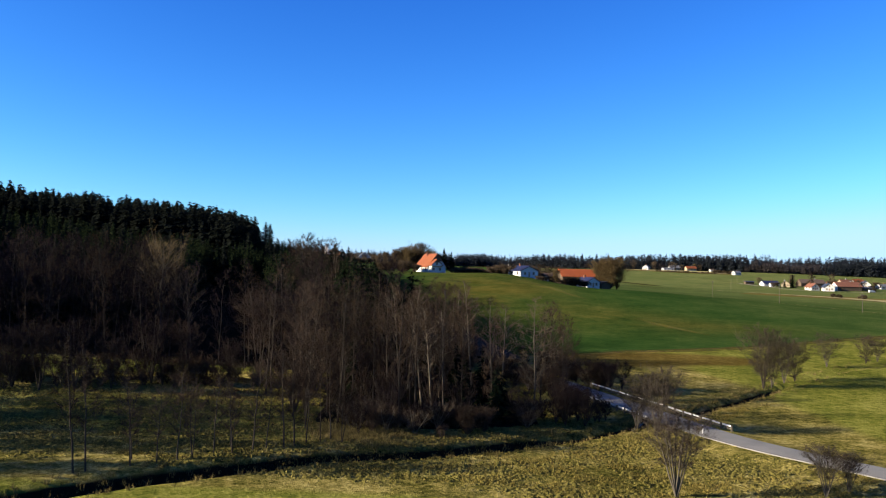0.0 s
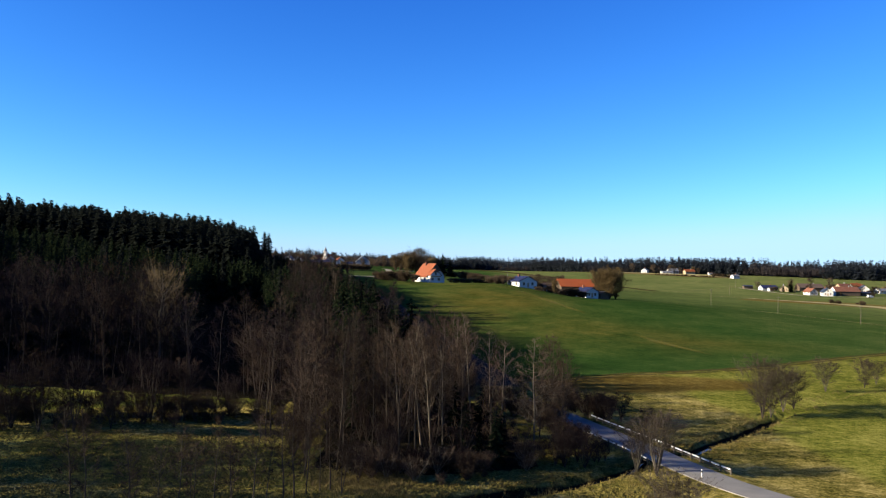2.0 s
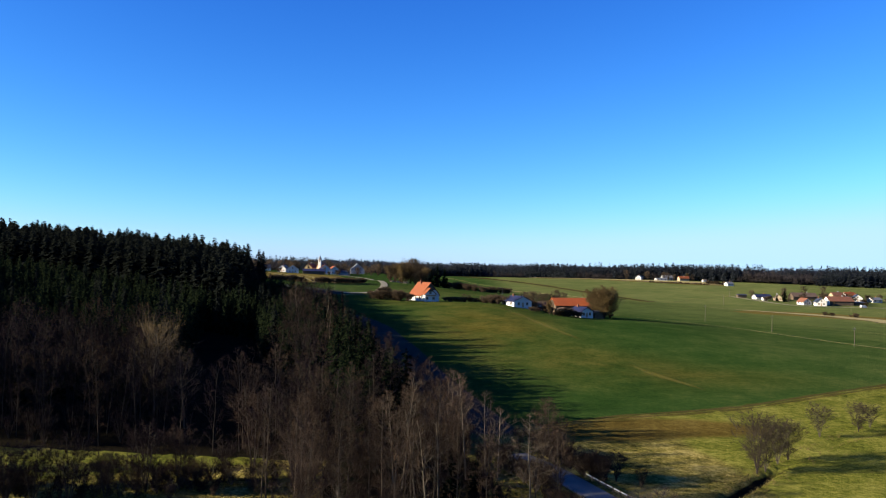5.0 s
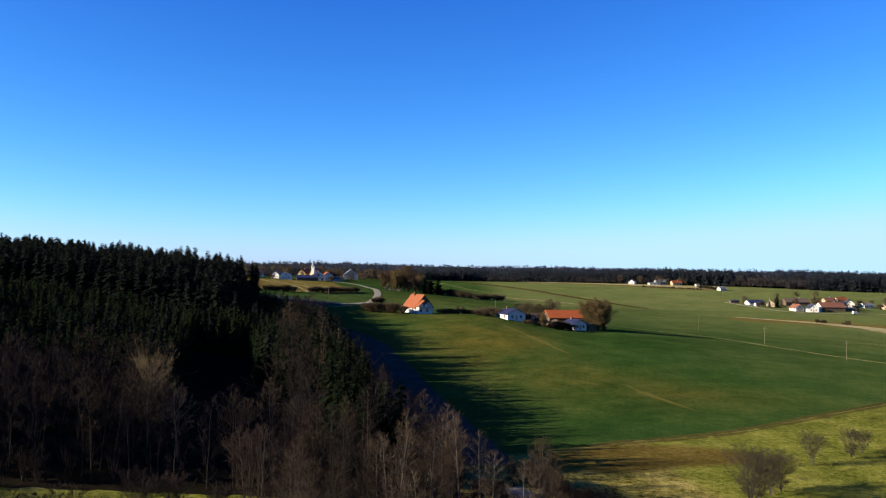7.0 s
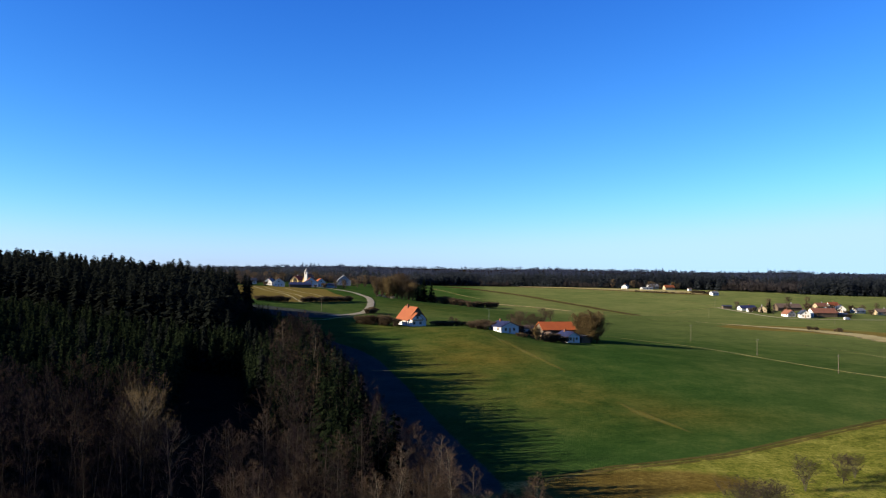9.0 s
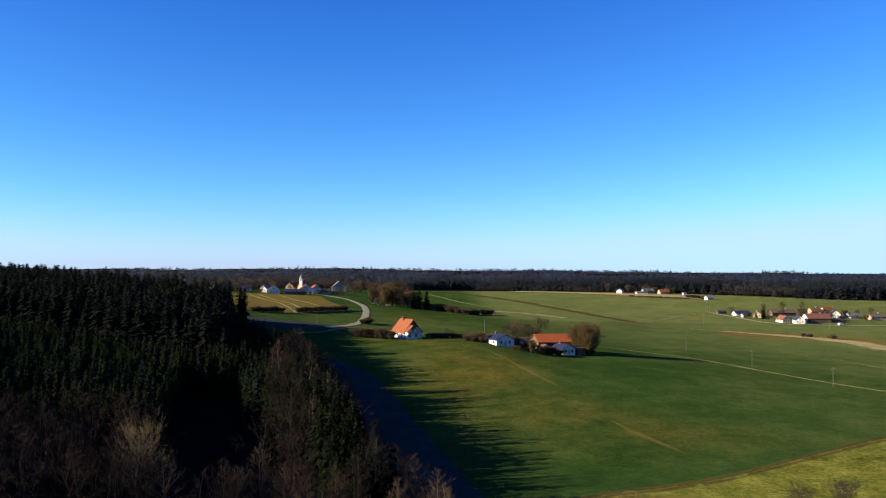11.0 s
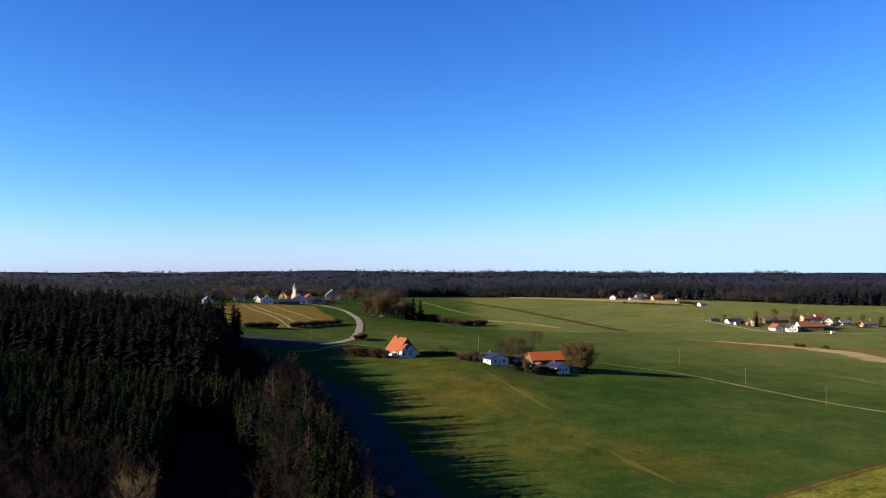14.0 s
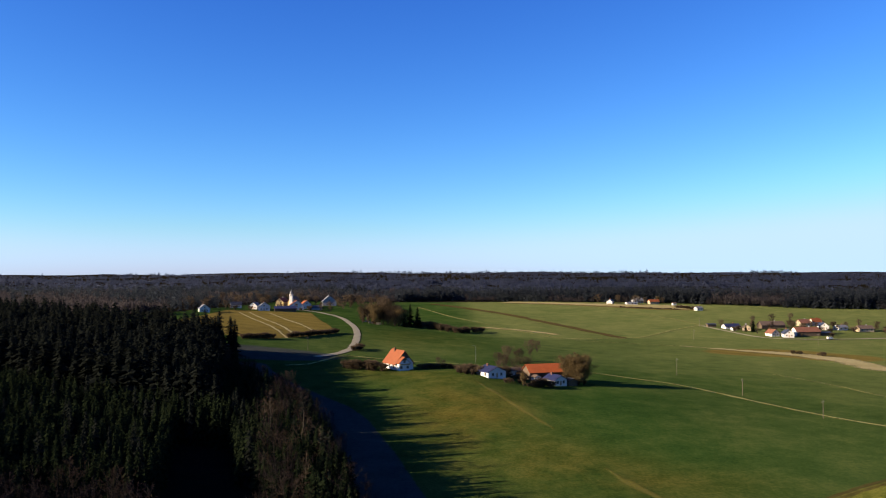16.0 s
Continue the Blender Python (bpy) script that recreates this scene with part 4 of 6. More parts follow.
# willows along the meadow brook and by the road
for x, y, s, k in ((50.9, 131.5, 1.02, 0), (53.0, 133.5, 0.72, 1), (57.0, 138.5, 0.78, 1), (60.0, 141.5, 0.72, 0), (73.2, 158.5, 0.66, 1), (83.4, 164, 0.62, 0), (87.5, 167.5, 0.5, 1), (103, 177, 0.6, 0), (18.6, 64.2, 1.0, 2), (30.6, 65.4, 0.62, 2), (33.2, 67.2, 0.5, 2), (24.3, 92.4, 1.05, 2), (22.6, 94.6, 0.8, 2)):
    willows.put(k, x, y, s, rt.uniform(0, 360), squash=1.35 if k == 2 else 1.1)
for i in range(14):
    shrubs.put(rt.randrange(2), rt.uniform(14.5, 20.5), rt.uniform(94, 107), rt.uniform(0.7, 1.2), rt.uniform(0, 360))

# the leafless wood below the spruces, and the brown rim along the field
spots = []
tries = 0
while len(spots) < 105 and tries < 8000:
    tries += 1
    x, y = rt.uniform(-118, -30), rt.uniform(128, 172)
    if x > -44 and y > 158:
        continue
    if hollow(x, y) or y < 0.10 * (x + 40) + 129 or (x + 48) ** 2 / 170 + (y - 188) ** 2 / 620 < 1:
        continue
    if x < -0.62 * y - 8:
        continue
    if all((x - a) ** 2 + (y - b) ** 2 > 15 for a, b in spots):
        spots.append((x, y))
for x, y in spots:
    grove.put(rt.choice((0, 0, 0, 1, 2)), x, y, rt.uniform(0.85, 1.2), rt.uniform(0, 360), rt.uniform(-3, 3))
spots = []
tries = 0
while len(spots) < 190 and tries < 9000:
    tries += 1
    y = rt.uniform(140, 392)
    x = float(forest_edge(y)) - 1.5 - 24 * rt.random() ** 1.5
    if noise.noise(Vector((x / 9, y / 13, 2.0))) < -0.12 and x < float(forest_edge(y)) - 4:
        continue
    if all((x - a) ** 2 + (y - b) ** 2 > 8 for a, b in spots):
        spots.append((x, y))
for x, y in spots:
    deep_in = float(forest_edge(y)) - x
    grove.put(rt.choice((0, 0, 1, 1, 2, 3)), x, y, min(1.05, 0.54 + 0.040 * deep_in) * rt.uniform(0.65, 1.25) * (1.0 if y < 262 else 0.85), rt.uniform(0, 360), rt.uniform(-3, 3))
for i in range(34):
    x = rt.uniform(-100, -46)
    y = 128 + 0.1 * (x + 40) + rt.uniform(0, 14)
    shrubs.put(rt.randrange(2), x, y, rt.uniform(0.8, 1.6), rt.uniform(0, 360))
big = bare_tree("pale_bare_tree", "large pale leafless tree with a broad lichen-grey crown", M_GREYBARK, M_PALETWIG, seed=61, tall=18, crown_from=0.28, spread=0.44, limbs=40, subs=7, twigs=15, radius=0.26, twig_len=1.2, twig_w=0.036, wide_at=0.5, rise=0.75, wobble=2.0)
big.matrix_basis = stand(None, -48.0, 141, 0.95, 0)
big2 = bare_tree("pale_bare_tree", "pale leafless tree with gnarled spreading limbs", M_GREYBARK, M_PALETWIG, seed=62, tall=15, crown_from=0.30, spread=0.40, limbs=26, subs=6, twigs=9, radius=0.22, twig_len=1.0, twig_w=0.032, wide_at=0.5, rise=0.6, wobble=2.0)
big2.matrix_basis = stand(None, -43.5, 143, 0.9, 0)


# ---- spruces ----
def spruce_arrays(seed, levels, per, blunt=0.62, wide=0.225, ragged=0.35):
    """A conifer one metre tall: short feathered boughs in whorls round a slim core."""
    rng = np.random.default_rng(seed)
    tris = []
    for k in range(levels):
        f = 0.05 + 0.915 * k / (levels - 1)
        r = wide * (1 - f) ** blunt * (1 - ragged + 2 * ragged * rng.random()) + 0.010
        for j in range(per):
            a = 2 * math.pi * (j + 0.5 * (k % 2)) / per + rng.uniform(-0.4, 0.4)
            rr = r * rng.uniform(0.55, 1.25)
            drop = rr * rng.uniform(0.05, 0.55)
            c, s = math.cos(a), math.sin(a)
            w = rr * rng.uniform(0.16, 0.30) + 0.004
            z = f + rng.uniform(-0.025, 0.025)
            roll = rng.uniform(-0.7, 0.7) * w
            base = (c * rr * 0.12, s * rr * 0.12, z + 0.012)
            tip = (c * rr, s * rr, z - drop)
            m = rng.uniform(0.45, 0.7)
            le = (c * rr * m - s * w, s * rr * m + c * w, z - drop * 0.6 + roll)
            ri = (c * rr * m + s * w, s * rr * m - c * w, z - drop * 0.6 - roll)
            tris += [(base, le, tip), (base, tip, ri)]
    for j in range(6):
        a, b = 2 * math.pi * j / 6, 2 * math.pi * (j + 1) / 6
        tris.append(((math.cos(a) * 0.06, math.sin(a) * 0.06, 0), (math.cos(b) * 0.06, math.sin(b) * 0.06, 0), (0.006, 0.0, 0.975)))
    return np.array(tris, float).reshape(-1, 3)


def far_conifer(seed, slivers=46):
    """A far conifer one metre tall: a narrow cone of loose slivers that face all ways."""
    rng = np.random.default_rng(seed)
    f = rng.random(slivers) ** 0.85
    r = (0.17 * (1 - f) ** 0.75 + 0.012) * rng.uniform(0.35, 1.1, slivers)
    a = rng.uniform(0, 2 * math.pi, slivers)
    p = np.column_stack([np.cos(a) * r, np.sin(a) * r, 0.05 + 0.93 * f])
    size = (0.035 + 0.095 * (1 - f))[:, None]
    return np.stack([p + rng.normal(0, 0.75, (slivers, 3)) * size * np.array([1, 1, 0.9]) for _ in range(3)], 1).reshape(-1, 3)


def scatter(name, templates, spots, mat, label, category, seed, parent=None):
    """Many far trees as one thing of kind stuff; spots: x, y, height, girth."""
    rng = np.random.default_rng(seed)
    spots = np.asarray(spots, float)
    zs = height(spots[:, 0], spots[:, 1])
    parts = []
    which = rng.integers(0, len(templates), len(spots))
    for k, T in enumerate(templates):
        sel = spots[which == k]
        if not len(sel):
            continue
        a = rng.uniform(0, 2 * math.pi, len(sel))
        c, s = np.cos(a)[:, None], np.sin(a)[:, None]
        g = (sel[:, 2] * sel[:, 3])[:, None]
        X = (T[None, :, 0] * c - T[None, :, 1] * s) * g + sel[:, 0:1]
        Y = (T[None, :, 0] * s + T[None, :, 1] * c) * g + sel[:, 1:2]
        Z = T[None, :, 2] * sel[:, 2:3] + zs[which == k][:, None] - 0.3
        parts.append(np.stack([X, Y, Z], -1).reshape(-1, 3))
    V = np.concatenate(parts)
    me = bpy.data.meshes.new(name)
    n = len(V)
    me.vertices.add(n)
    me.vertices.foreach_set("co", V.astype(np.float32).ravel())
    me.loops.add(n)
    me.loops.foreach_set("vertex_index", np.arange(n, dtype=np.int32))
    me.polygons.add(n // 3)
    me.polygons.foreach_set("loop_start", np.arange(0, n, 3, dtype=np.int32))
    me.materials.append(mat)
    me.update(calc_edges=True)
    ob = new(name, me)
    return tagged(ob, label, category, kind="stuff")


SPRUCE = [spruce_arrays(70 + i, 22, 7, ragged=0.10) for i in range(5)]
TALL_FIR = [spruce_arrays(75 + i, 30, 8, blunt=0.58, wide=0.165, ragged=0.20) for i in range(4)]
rs = random.Random(9)


def wood_spot(x, y):
    """Where spruces stand, and how tall."""
    e = float(forest_edge(y))
    if hollow(x, y):
        return 0
    if x > e - 4.5 or x < -0.60 * y - 22 or (x + 48) ** 2 / 200 + (y - 188) ** 2 / 700 < 1:
        return 0
    if y > 395 + 0.30 * max(0, -85 - x):
        return 0
    if y > 262 - 0.25 * (x + 60) and x < -0.228 * y:
        return rs.uniform(18, 24) * (0.95 if x < -0.40 * y else 1.0 - 0.22 * max(0.0, min(1.0, (x / y + 0.262) / 0.034)))
    if 142 < y < 265 and e - 17 < x < e - 7:
        return rs.uniform(11.5, 16.5) if rs.random() < 0.55 else 0
    if y < 172 or (y < 185 and x > -60):
        return 0
    if x > e - 15:
        return rs.uniform(8, 12.5) if rs.random() < 0.6 else 0
    return rs.uniform(9, 13.5) if y > 260 else rs.uniform(9.5, 15)


spots = []
cells = {}
tries = 0
while len(spots) < 4200 and tries < 90000:
    tries += 1
    y = rs.uniform(142, 520)
    x = rs.uniform(-0.62 * y - 25, -4)
    h = wood_spot(x, y)
    if not h:
        continue
    gap = 1.9 if h < 15.4 else 3.1
    key = (int(x // 4), int(y // 4))
    if any((x - a) ** 2 + (y - b) ** 2 < gap * gap for i in (-1, 0, 1) for j in (-1, 0, 1) for a, b in cells.get((key[0] + i, key[1] + j), ())):
        continue
    cells.setdefault(key, []).append((x, y))
    spots.append((x, y, h * (rs.uniform(0.74, 1.10) if h < 15.4 else rs.uniform(0.86, 1.04)), rs.uniform(0.62, 0.95) if h < 15.4 else rs.uniform(1.0, 1.45)))
for x, y in ((-116, 424), (-111, 420), (-106, 423), (-101, 418), (-97, 414), (-92, 417), (-113, 412), (-104, 409), (-95, 405), (-88, 408)):
    spots.append((x, y, rs.uniform(17, 21.5), rs.uniform(1.3, 1.7)))
spots.sort(key=lambda s: s[1] - 0.5 * s[0])
single, rest = spots[:260], spots[260:]
G6 = "spruces of the hill wood"


def spruce_thing(k):
    root = new("spruce")
    T = SPRUCE[k]
    mesh_object("crown", T, np.arange(len(T)).reshape(-1, 3), M_NEEDLE, root)
    V, F = tube([(0, 0, -0.02), (0, 0, 0.5), (0, 0, 0.96)], [0.016, 0.010, 0.003], 6)
    mesh_object("trunk", V, F, M_BARK, root)
    return tagged(root, "dark green spruce with drooping boughs on the wooded slope", "tree", G6)


first = {}
for x, y, h, g in single:
    k = rs.randrange(5)
    m = Matrix.LocRotScale((x, y, z_at(x, y) - 0.3), Euler((0, 0, rs.uniform(0, 6.28))), (h * g, h * g, h))
    if k not in first:
        first[k] = spruce_thing(k)
        first[k].matrix_basis = m
    else:
        copy_thing(first[k], Matrix()).matrix_basis = m
for i in range(230):
    y = rs.uniform(150, 178)
    x = rs.uniform(-0.62 * y - 10, -42)
    if (x + 48) ** 2 / 200 + (y - 188) ** 2 / 700 > 1 and not hollow(x, y):
        rest.append((x, y, rs.uniform(3.5, 8), rs.uniform(1.0, 1.3)))
# unseen conifers left of the view, added to keep sun out of the wood
for i in range(700):
    y = rs.uniform(124, 420)
    x = -0.62 * y - 12 - 75 * rs.random()
    rest.append((x, y, rs.uniform(17, 26) if y < 330 else rs.uniform(12, 19), rs.uniform(1.0, 1.3)))
for i in range(620):
    y = rs.uniform(145, 392)
    d = 2.5 + 15 * rs.random()
    rest.append((float(forest_edge(y)) - d, y, rs.uniform(3.5, 5.5 + 0.55 * d) * (1.0 if y < 300 else 0.85), rs.uniform(0.75, 1.1)))
scatter("spruce_wood", SPRUCE, [t for t in rest if t[2] < 15], M_NEEDLE, "dense young green spruce wood on the slope", "forest", 3)
scatter("fir_wood", TALL_FIR, [t for t in rest if t[2] >= 15], M_FIR, "tall dark conifer wood on the hilltop", "forest", 13)

# young conifers at the foot of the brook wood
for x, y, h in ((4.5, 92, 5.5), (6.5, 95, 6.5), (3.0, 97, 7.0), (7.5, 101, 6.0), (2.0, 106, 8.0), (-12, 112, 7.0), (5.5, 110, 7.5)):
    copy_thing(first[0], Matrix()).matrix_basis = Matrix.LocRotScale((x, y, z_at(x, y) - 0.2), Euler((0, 0, x)), (h, h, h))

# far woods up to the skyline
FAR = [far_conifer(80 + i) for i in range(5)]


def bush_arrays(seed, slivers=60):
    """A far leafless crown one metre tall: a loose dome of small slivers that face all ways."""
    rng = np.random.default_rng(seed)
    d = rng.normal(0, 1, (slivers, 3))
    d[:, 2] = np.abs(d[:, 2])
    d /= np.linalg.norm(d, axis=1, keepdims=True)
    k = rng.uniform(0.35, 1.0, slivers)[:, None]
    p = d * k * np.array([0.36, 0.36, 0.58]) + np.array([0, 0, 0.34]) + rng.normal(0, 0.05, (slivers, 3))
    p[:, 2] *= rng.uniform(0.6, 1.0, slivers)
    return np.stack([p + rng.normal(0, 0.055, (slivers, 3)) * np.array([0.8, 0.8, 1.3]) for _ in range(3)], 1).reshape(-1, 3)


BUSH = [bush_arrays(90 + i, 62) for i in range(4)]


def far_front(x):
    """Where the far woods begin."""
    return float(np.interp(x, [-900, -420, -260, -215, -190, -165, -150, -60, 0, 60, 130, 200, 260, 330, 420, 520, 900], [560, 560, 600, 660, 770, 870, 960, 990, 1060, 1075, 1050, 1000, 985, 930, 880, 860, 800]))


far_spruce, far_bare = [], []
for i in range(21000):
    x_ratio = rs.uniform(-0.60, 0.66)
    if i < 7400:
        back = 110 * rs.random() ** 1.4
    elif i < 14000:
        back = 110 + 900 * rs.random() ** 1.1
    else:
        back = 900 + 2500 * rs.random()
    f = far_front(x_ratio * (1000 + back))
    y = f + back
    x = x_ratio * y
    if y < far_front(x) or y > 4300 or math.hypot(x + 183, y - 728) < 16 or math.hypot(x + 172, y - 806) < 14:
        continue
    stand_no = noise.noise(Vector((x / 210, y / 120, 3.0))) + 0.45 * noise.noise(Vector((x / 60, y / 50, 8.0)))
    if back > 130 and noise.noise(Vector((x / 330, y / 90, 14.0))) > 0.36:
        continue
    tall = 0.97 + 0.16 * min(1.0, max(0.0, (x - 20) / 150)) if back < 110 else 0.92
    h = rs.uniform(10.5, 18.5) * tall * (1 + 0.22 * noise.noise(Vector((x / 60, y / 60, 21.0))))
    if y > 1500:
        h *= 1 + 0.7 * max(0.0, noise.noise(Vector((x / 150, y / 400, 40.0))) - 0.1)
    rim = noise.noise(Vector((x / 55, 4.0, 30.0))) + (0.35 if x < -20 else 0.0)
    front_bare = back < (80 if x < -20 else 24) and rim > 0.05 and rs.random() < 0.85
    if front_bare:
        far_bare.append((x, y, h * rs.uniform(0.35, 0.7), rs.uniform(0.7, 1.1)))
    elif stand_no > (0.22 if back < 70 else 0.02):
        far_bare.append((x, y, h * rs.uniform(0.7, 0.92), rs.uniform(0.8, 1.2) * (1.0 if y < 1500 else 1.5)))
    else:
        far_spruce.append((x, y, h, rs.uniform(0.7, 1.15) if y < 1200 else rs.uniform(1.6, 2.6)))
HILLS_FROM = 1330
scatter("far_spruce_woods", FAR, [t for t in far_spruce if t[1] < HILLS_FROM], M_HAZENEEDLE, "far dark conifer woods beyond the fields", "forest", 4)
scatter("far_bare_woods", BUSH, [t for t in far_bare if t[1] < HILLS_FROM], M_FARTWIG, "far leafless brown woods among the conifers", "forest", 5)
scatter("hazed_hill_woods", FAR + BUSH, [t for t in far_spruce + far_bare if t[1] >= HILLS_FROM], M_HAZEWOOD, "distant woods on the rolling hills, coloured blue-grey for haze", "forest", 6)


# the last ridge beyond the woods, its blue haze put into the colour
rx = np.linspace(-4800, 4800, 241)
crest = 36 + 5 * np.sin(rx / 610 + 1.0) + 3 * np.sin(rx / 233) + 1.6 * np.sin(rx / 71 + 0.5) + 14 * smooth01(rx, 400, 2600)
RV = np.concatenate([np.column_stack([rx, np.full_like(rx, 4700.0), np.full_like(rx, -20.0)]), np.column_stack([rx, np.full_like(rx, 4780.0), crest]), np.column_stack([rx, np.full_like(rx, 4900.0), np.full_like(rx, -20.0)])])
ri = np.arange(240)
RF = np.concatenate([np.column_stack([ri + k * 241, ri + 1 + k * 241, ri + 242 + k * 241, ri + 241 + k * 241]) for k in (0, 1)])
tagged(mesh_object("backdrop", RV, RF, M_HAZERIDGE, smooth=True), "wooded ridge on the horizon, coloured pale blue for haze", "ridge", kind="structure")


# ---- dry grass ----
def tufts(name, spots, mat, label, tall, seed, blades=6, slim=1.0):
    rng = np.random.default_rng(seed)
    sp = np.asarray(spots, float)
    z = height(sp[:, 0], sp[:, 1])
    n = len(sp)
    a = rng.uniform(0, 6.28, (n, blades))
    h = tall * rng.uniform(0.5, 1.2, (n, blades)) * sp[:, 2:3]
    out = h * rng.uniform(0.2, 0.9, (n, blades))
    b = a + rng.uniform(1.0, 2.0, (n, blades))
    w = 0.05 * slim * rng.uniform(0.5, 1.2, (n, blades)) * sp[:, 2:3]
    r = 0.16 * rng.random((n, blades)) * sp[:, 2:3]
    bx, by = sp[:, 0:1] + np.cos(a) * r, sp[:, 1:2] + np.sin(a) * r
    p0 = np.stack([bx - np.cos(b) * w, by - np.sin(b) * w, np.broadcast_to(z[:, None] - 0.05, bx.shape)], -1)
    p1 = np.stack([bx + np.cos(b) * w, by + np.sin(b) * w, np.broadcast_to(z[:, None] - 0.05, bx.shape)], -1)
    p2 = np.stack([bx + np.cos(a) * out, by + np.sin(a) * out, z[:, None] + h], -1)
    V = np.stack([p0, p1, p2], 2).reshape(-1, 3)
    ob = mesh_object(name, V, np.arange(len(V)).reshape(-1, 3), mat)
    return tagged(ob, label, "grass", kind="stuff")


def free_of_road(x, y, gap=3.0):
    return line_distance(x, y, ROAD_LINE) > gap


gr = np.random.default_rng(17)
gx, gy = gr.uniform(-46, 50, 190000), 50 + 66 * gr.random(190000) ** 1.35
clump = np.sin(gx * 0.7 + 2 * np.sin(gy * 0.3)) * np.sin(gy * 0.9 + np.sin(gx * 0.4)) + gr.normal(0, 0.6, len(gx))
db = line_distance(gx, gy, BROOK_LINE)
keep = (clump > 0.35) & free_of_road(gx, gy) & ~forest_mask(gx, gy) & ((gy > 66 - 0.15 * gx) | (gx > 8)) & (db > 0.9) & (gx > -0.56 * gy - 4) & (gx < 0.56 * gy + 4) & ((gx < 22) | (gy < 72) | (db < 5))
tufts("dry_grass", np.column_stack([gx, gy, gr.uniform(0.6, 1.3, len(gx))])[keep], M_TUFT, "tussocks of dry straw-coloured meadow grass", 0.15, 18, 4)
def tussocks(name, spots, mat, label, seed):
    """Rough little mounds of matted grass."""
    rng = np.random.default_rng(seed)
    n, k = len(spots), 6
    z = height(spots[:, 0], spots[:, 1])
    a = np.arange(k) * 2 * math.pi / k + rng.uniform(0, 1, (n, 1))
    r = spots[:, 2:3] * rng.uniform(0.6, 1.3, (n, k))
    ring = np.stack([spots[:, 0:1] + np.cos(a) * r * 1.3, spots[:, 1:2] + np.sin(a) * r, np.broadcast_to(z[:, None] - 0.06, (n, k))], -1)
    lift = spots[:, 2] * rng.uniform(0.4, 0.9, n)
    top = np.column_stack([spots[:, 0] + rng.normal(0, 0.06, n), spots[:, 1] + rng.normal(0, 0.06, n), z + lift])
    mid = ring * 0.45 + top[:, None, :] * 0.55
    mid[:, :, 2] = z[:, None] + lift[:, None] * rng.uniform(0.6, 0.95, (n, k))
    V = np.concatenate([ring, mid, top[:, None, :]], 1).reshape(-1, 3)
    o = (np.arange(n) * (2 * k + 1))[:, None]
    i = np.arange(k)
    j = (i + 1) % k
    quads = np.stack([o + i, o + j, o + k + j, o + k + i], -1).reshape(-1, 4).tolist()
    tips = np.stack([o + k + i, o + k + j, np.broadcast_to(o + 2 * k, (n, k))], -1).reshape(-1, 3).tolist()
    return tagged(mesh_object(name, V, quads + tips, mat), label, "grass", kind="stuff")


hx, hy = gr.uniform(-58, 34, 60000), 52 + 56 * gr.random(60000) ** 1.2
rough = np.sin(hx * 0.31 + 1.7 * np.sin(hy * 0.13)) * np.sin(hy * 0.37 + np.sin(hx * 0.2)) + gr.normal(0, 0.55, len(hx))
hb = line_distance(hx, hy, BROOK_LINE)
ok = (rough > 0.1) & free_of_road(hx, hy) & ~forest_mask(hx, hy) & (hb > 2.6) & ((hy > 64 - 0.1 * hx) | (hx > 6)) & (hx > -0.57 * hy - 4) & ((hx < 14) | (hy < 88))
tussocks("tussocks", np.column_stack([hx, hy, gr.uniform(0.07, 0.23, len(hx))])[ok], M_TUSSOCK, "rough mounds of matted brown-green meadow grass", 27)
t_i = gr.integers(0, len(BROOK_LINE), 5200)
off = gr.normal(0, 1, (5200, 2)) * 1.6
bx, by = BROOK_LINE[t_i, 0] + off[:, 0], BROOK_LINE[t_i, 1] + off[:, 1]
db = line_distance(bx, by, BROOK_LINE)
keep = (db > 1.0) & free_of_road(bx, by) & (by < 190) & (by > 45) & ((bx < 52) | (gr.random(5200) < 0.3))
slope = np.column_stack([gr.normal(-7.5, 2.6, 1500), gr.normal(84.5, 3.0, 1500), gr.uniform(0.8, 1.4, 1500)])
tufts("bank_grass", np.concatenate([np.column_stack([bx, by, gr.uniform(0.7, 1.5, 5200)])[keep], slope]), M_REED, "tall dry brown grass on the brook banks", 0.36, 19, 14, 0.35)


# ---- houses ----
def gable_shell(bm, x0, x1, w, eave, ridge, foot=1.2):
    """Walls with gables; the ridge runs along x."""
    prof = [(-w / 2, -foot), (w / 2, -foot), (w / 2, eave), (0, ridge), (-w / 2, eave)]
    a = [bm.verts.new((x0, y, z)) for y, z in prof]
    b = [bm.verts.new((x1, y, z)) for y, z in prof]
    bm.faces.new(a)
    bm.faces.new(b[::-1])
    for i in range(5):
        j = (i + 1) % 5
        bm.faces.new((a[i], b[i], b[j], a[j]))
    bmesh.ops.recalc_face_normals(bm, faces=bm.faces)


def roof_slab(bm, x0, x1, w, eave, ridge, side, over=0.5, thick=0.22):
    """One roof slope with its overhang."""
    slope = (ridge - eave) / (w / 2)
    ye, ze = side * (w / 2 + over), eave - over * slope
    lo = [(x0 - over, ye, ze), (x1 + over, ye, ze), (x1 + over, 0, ridge), (x0 - over, 0, ridge)]
    up = [(x, y, z + thick) for x, y, z in lo]
    v = [bm.verts.new(p) for p in lo + up]
    for f in ((0, 1, 2, 3), (7, 6, 5, 4), (0, 4, 5, 1), (1, 5, 6, 2), (2, 6, 7, 3), (3, 7, 4, 0)):
        bm.faces.new([v[i] for i in f])
    bmesh.ops.recalc_face_normals(bm, faces=bm.faces)


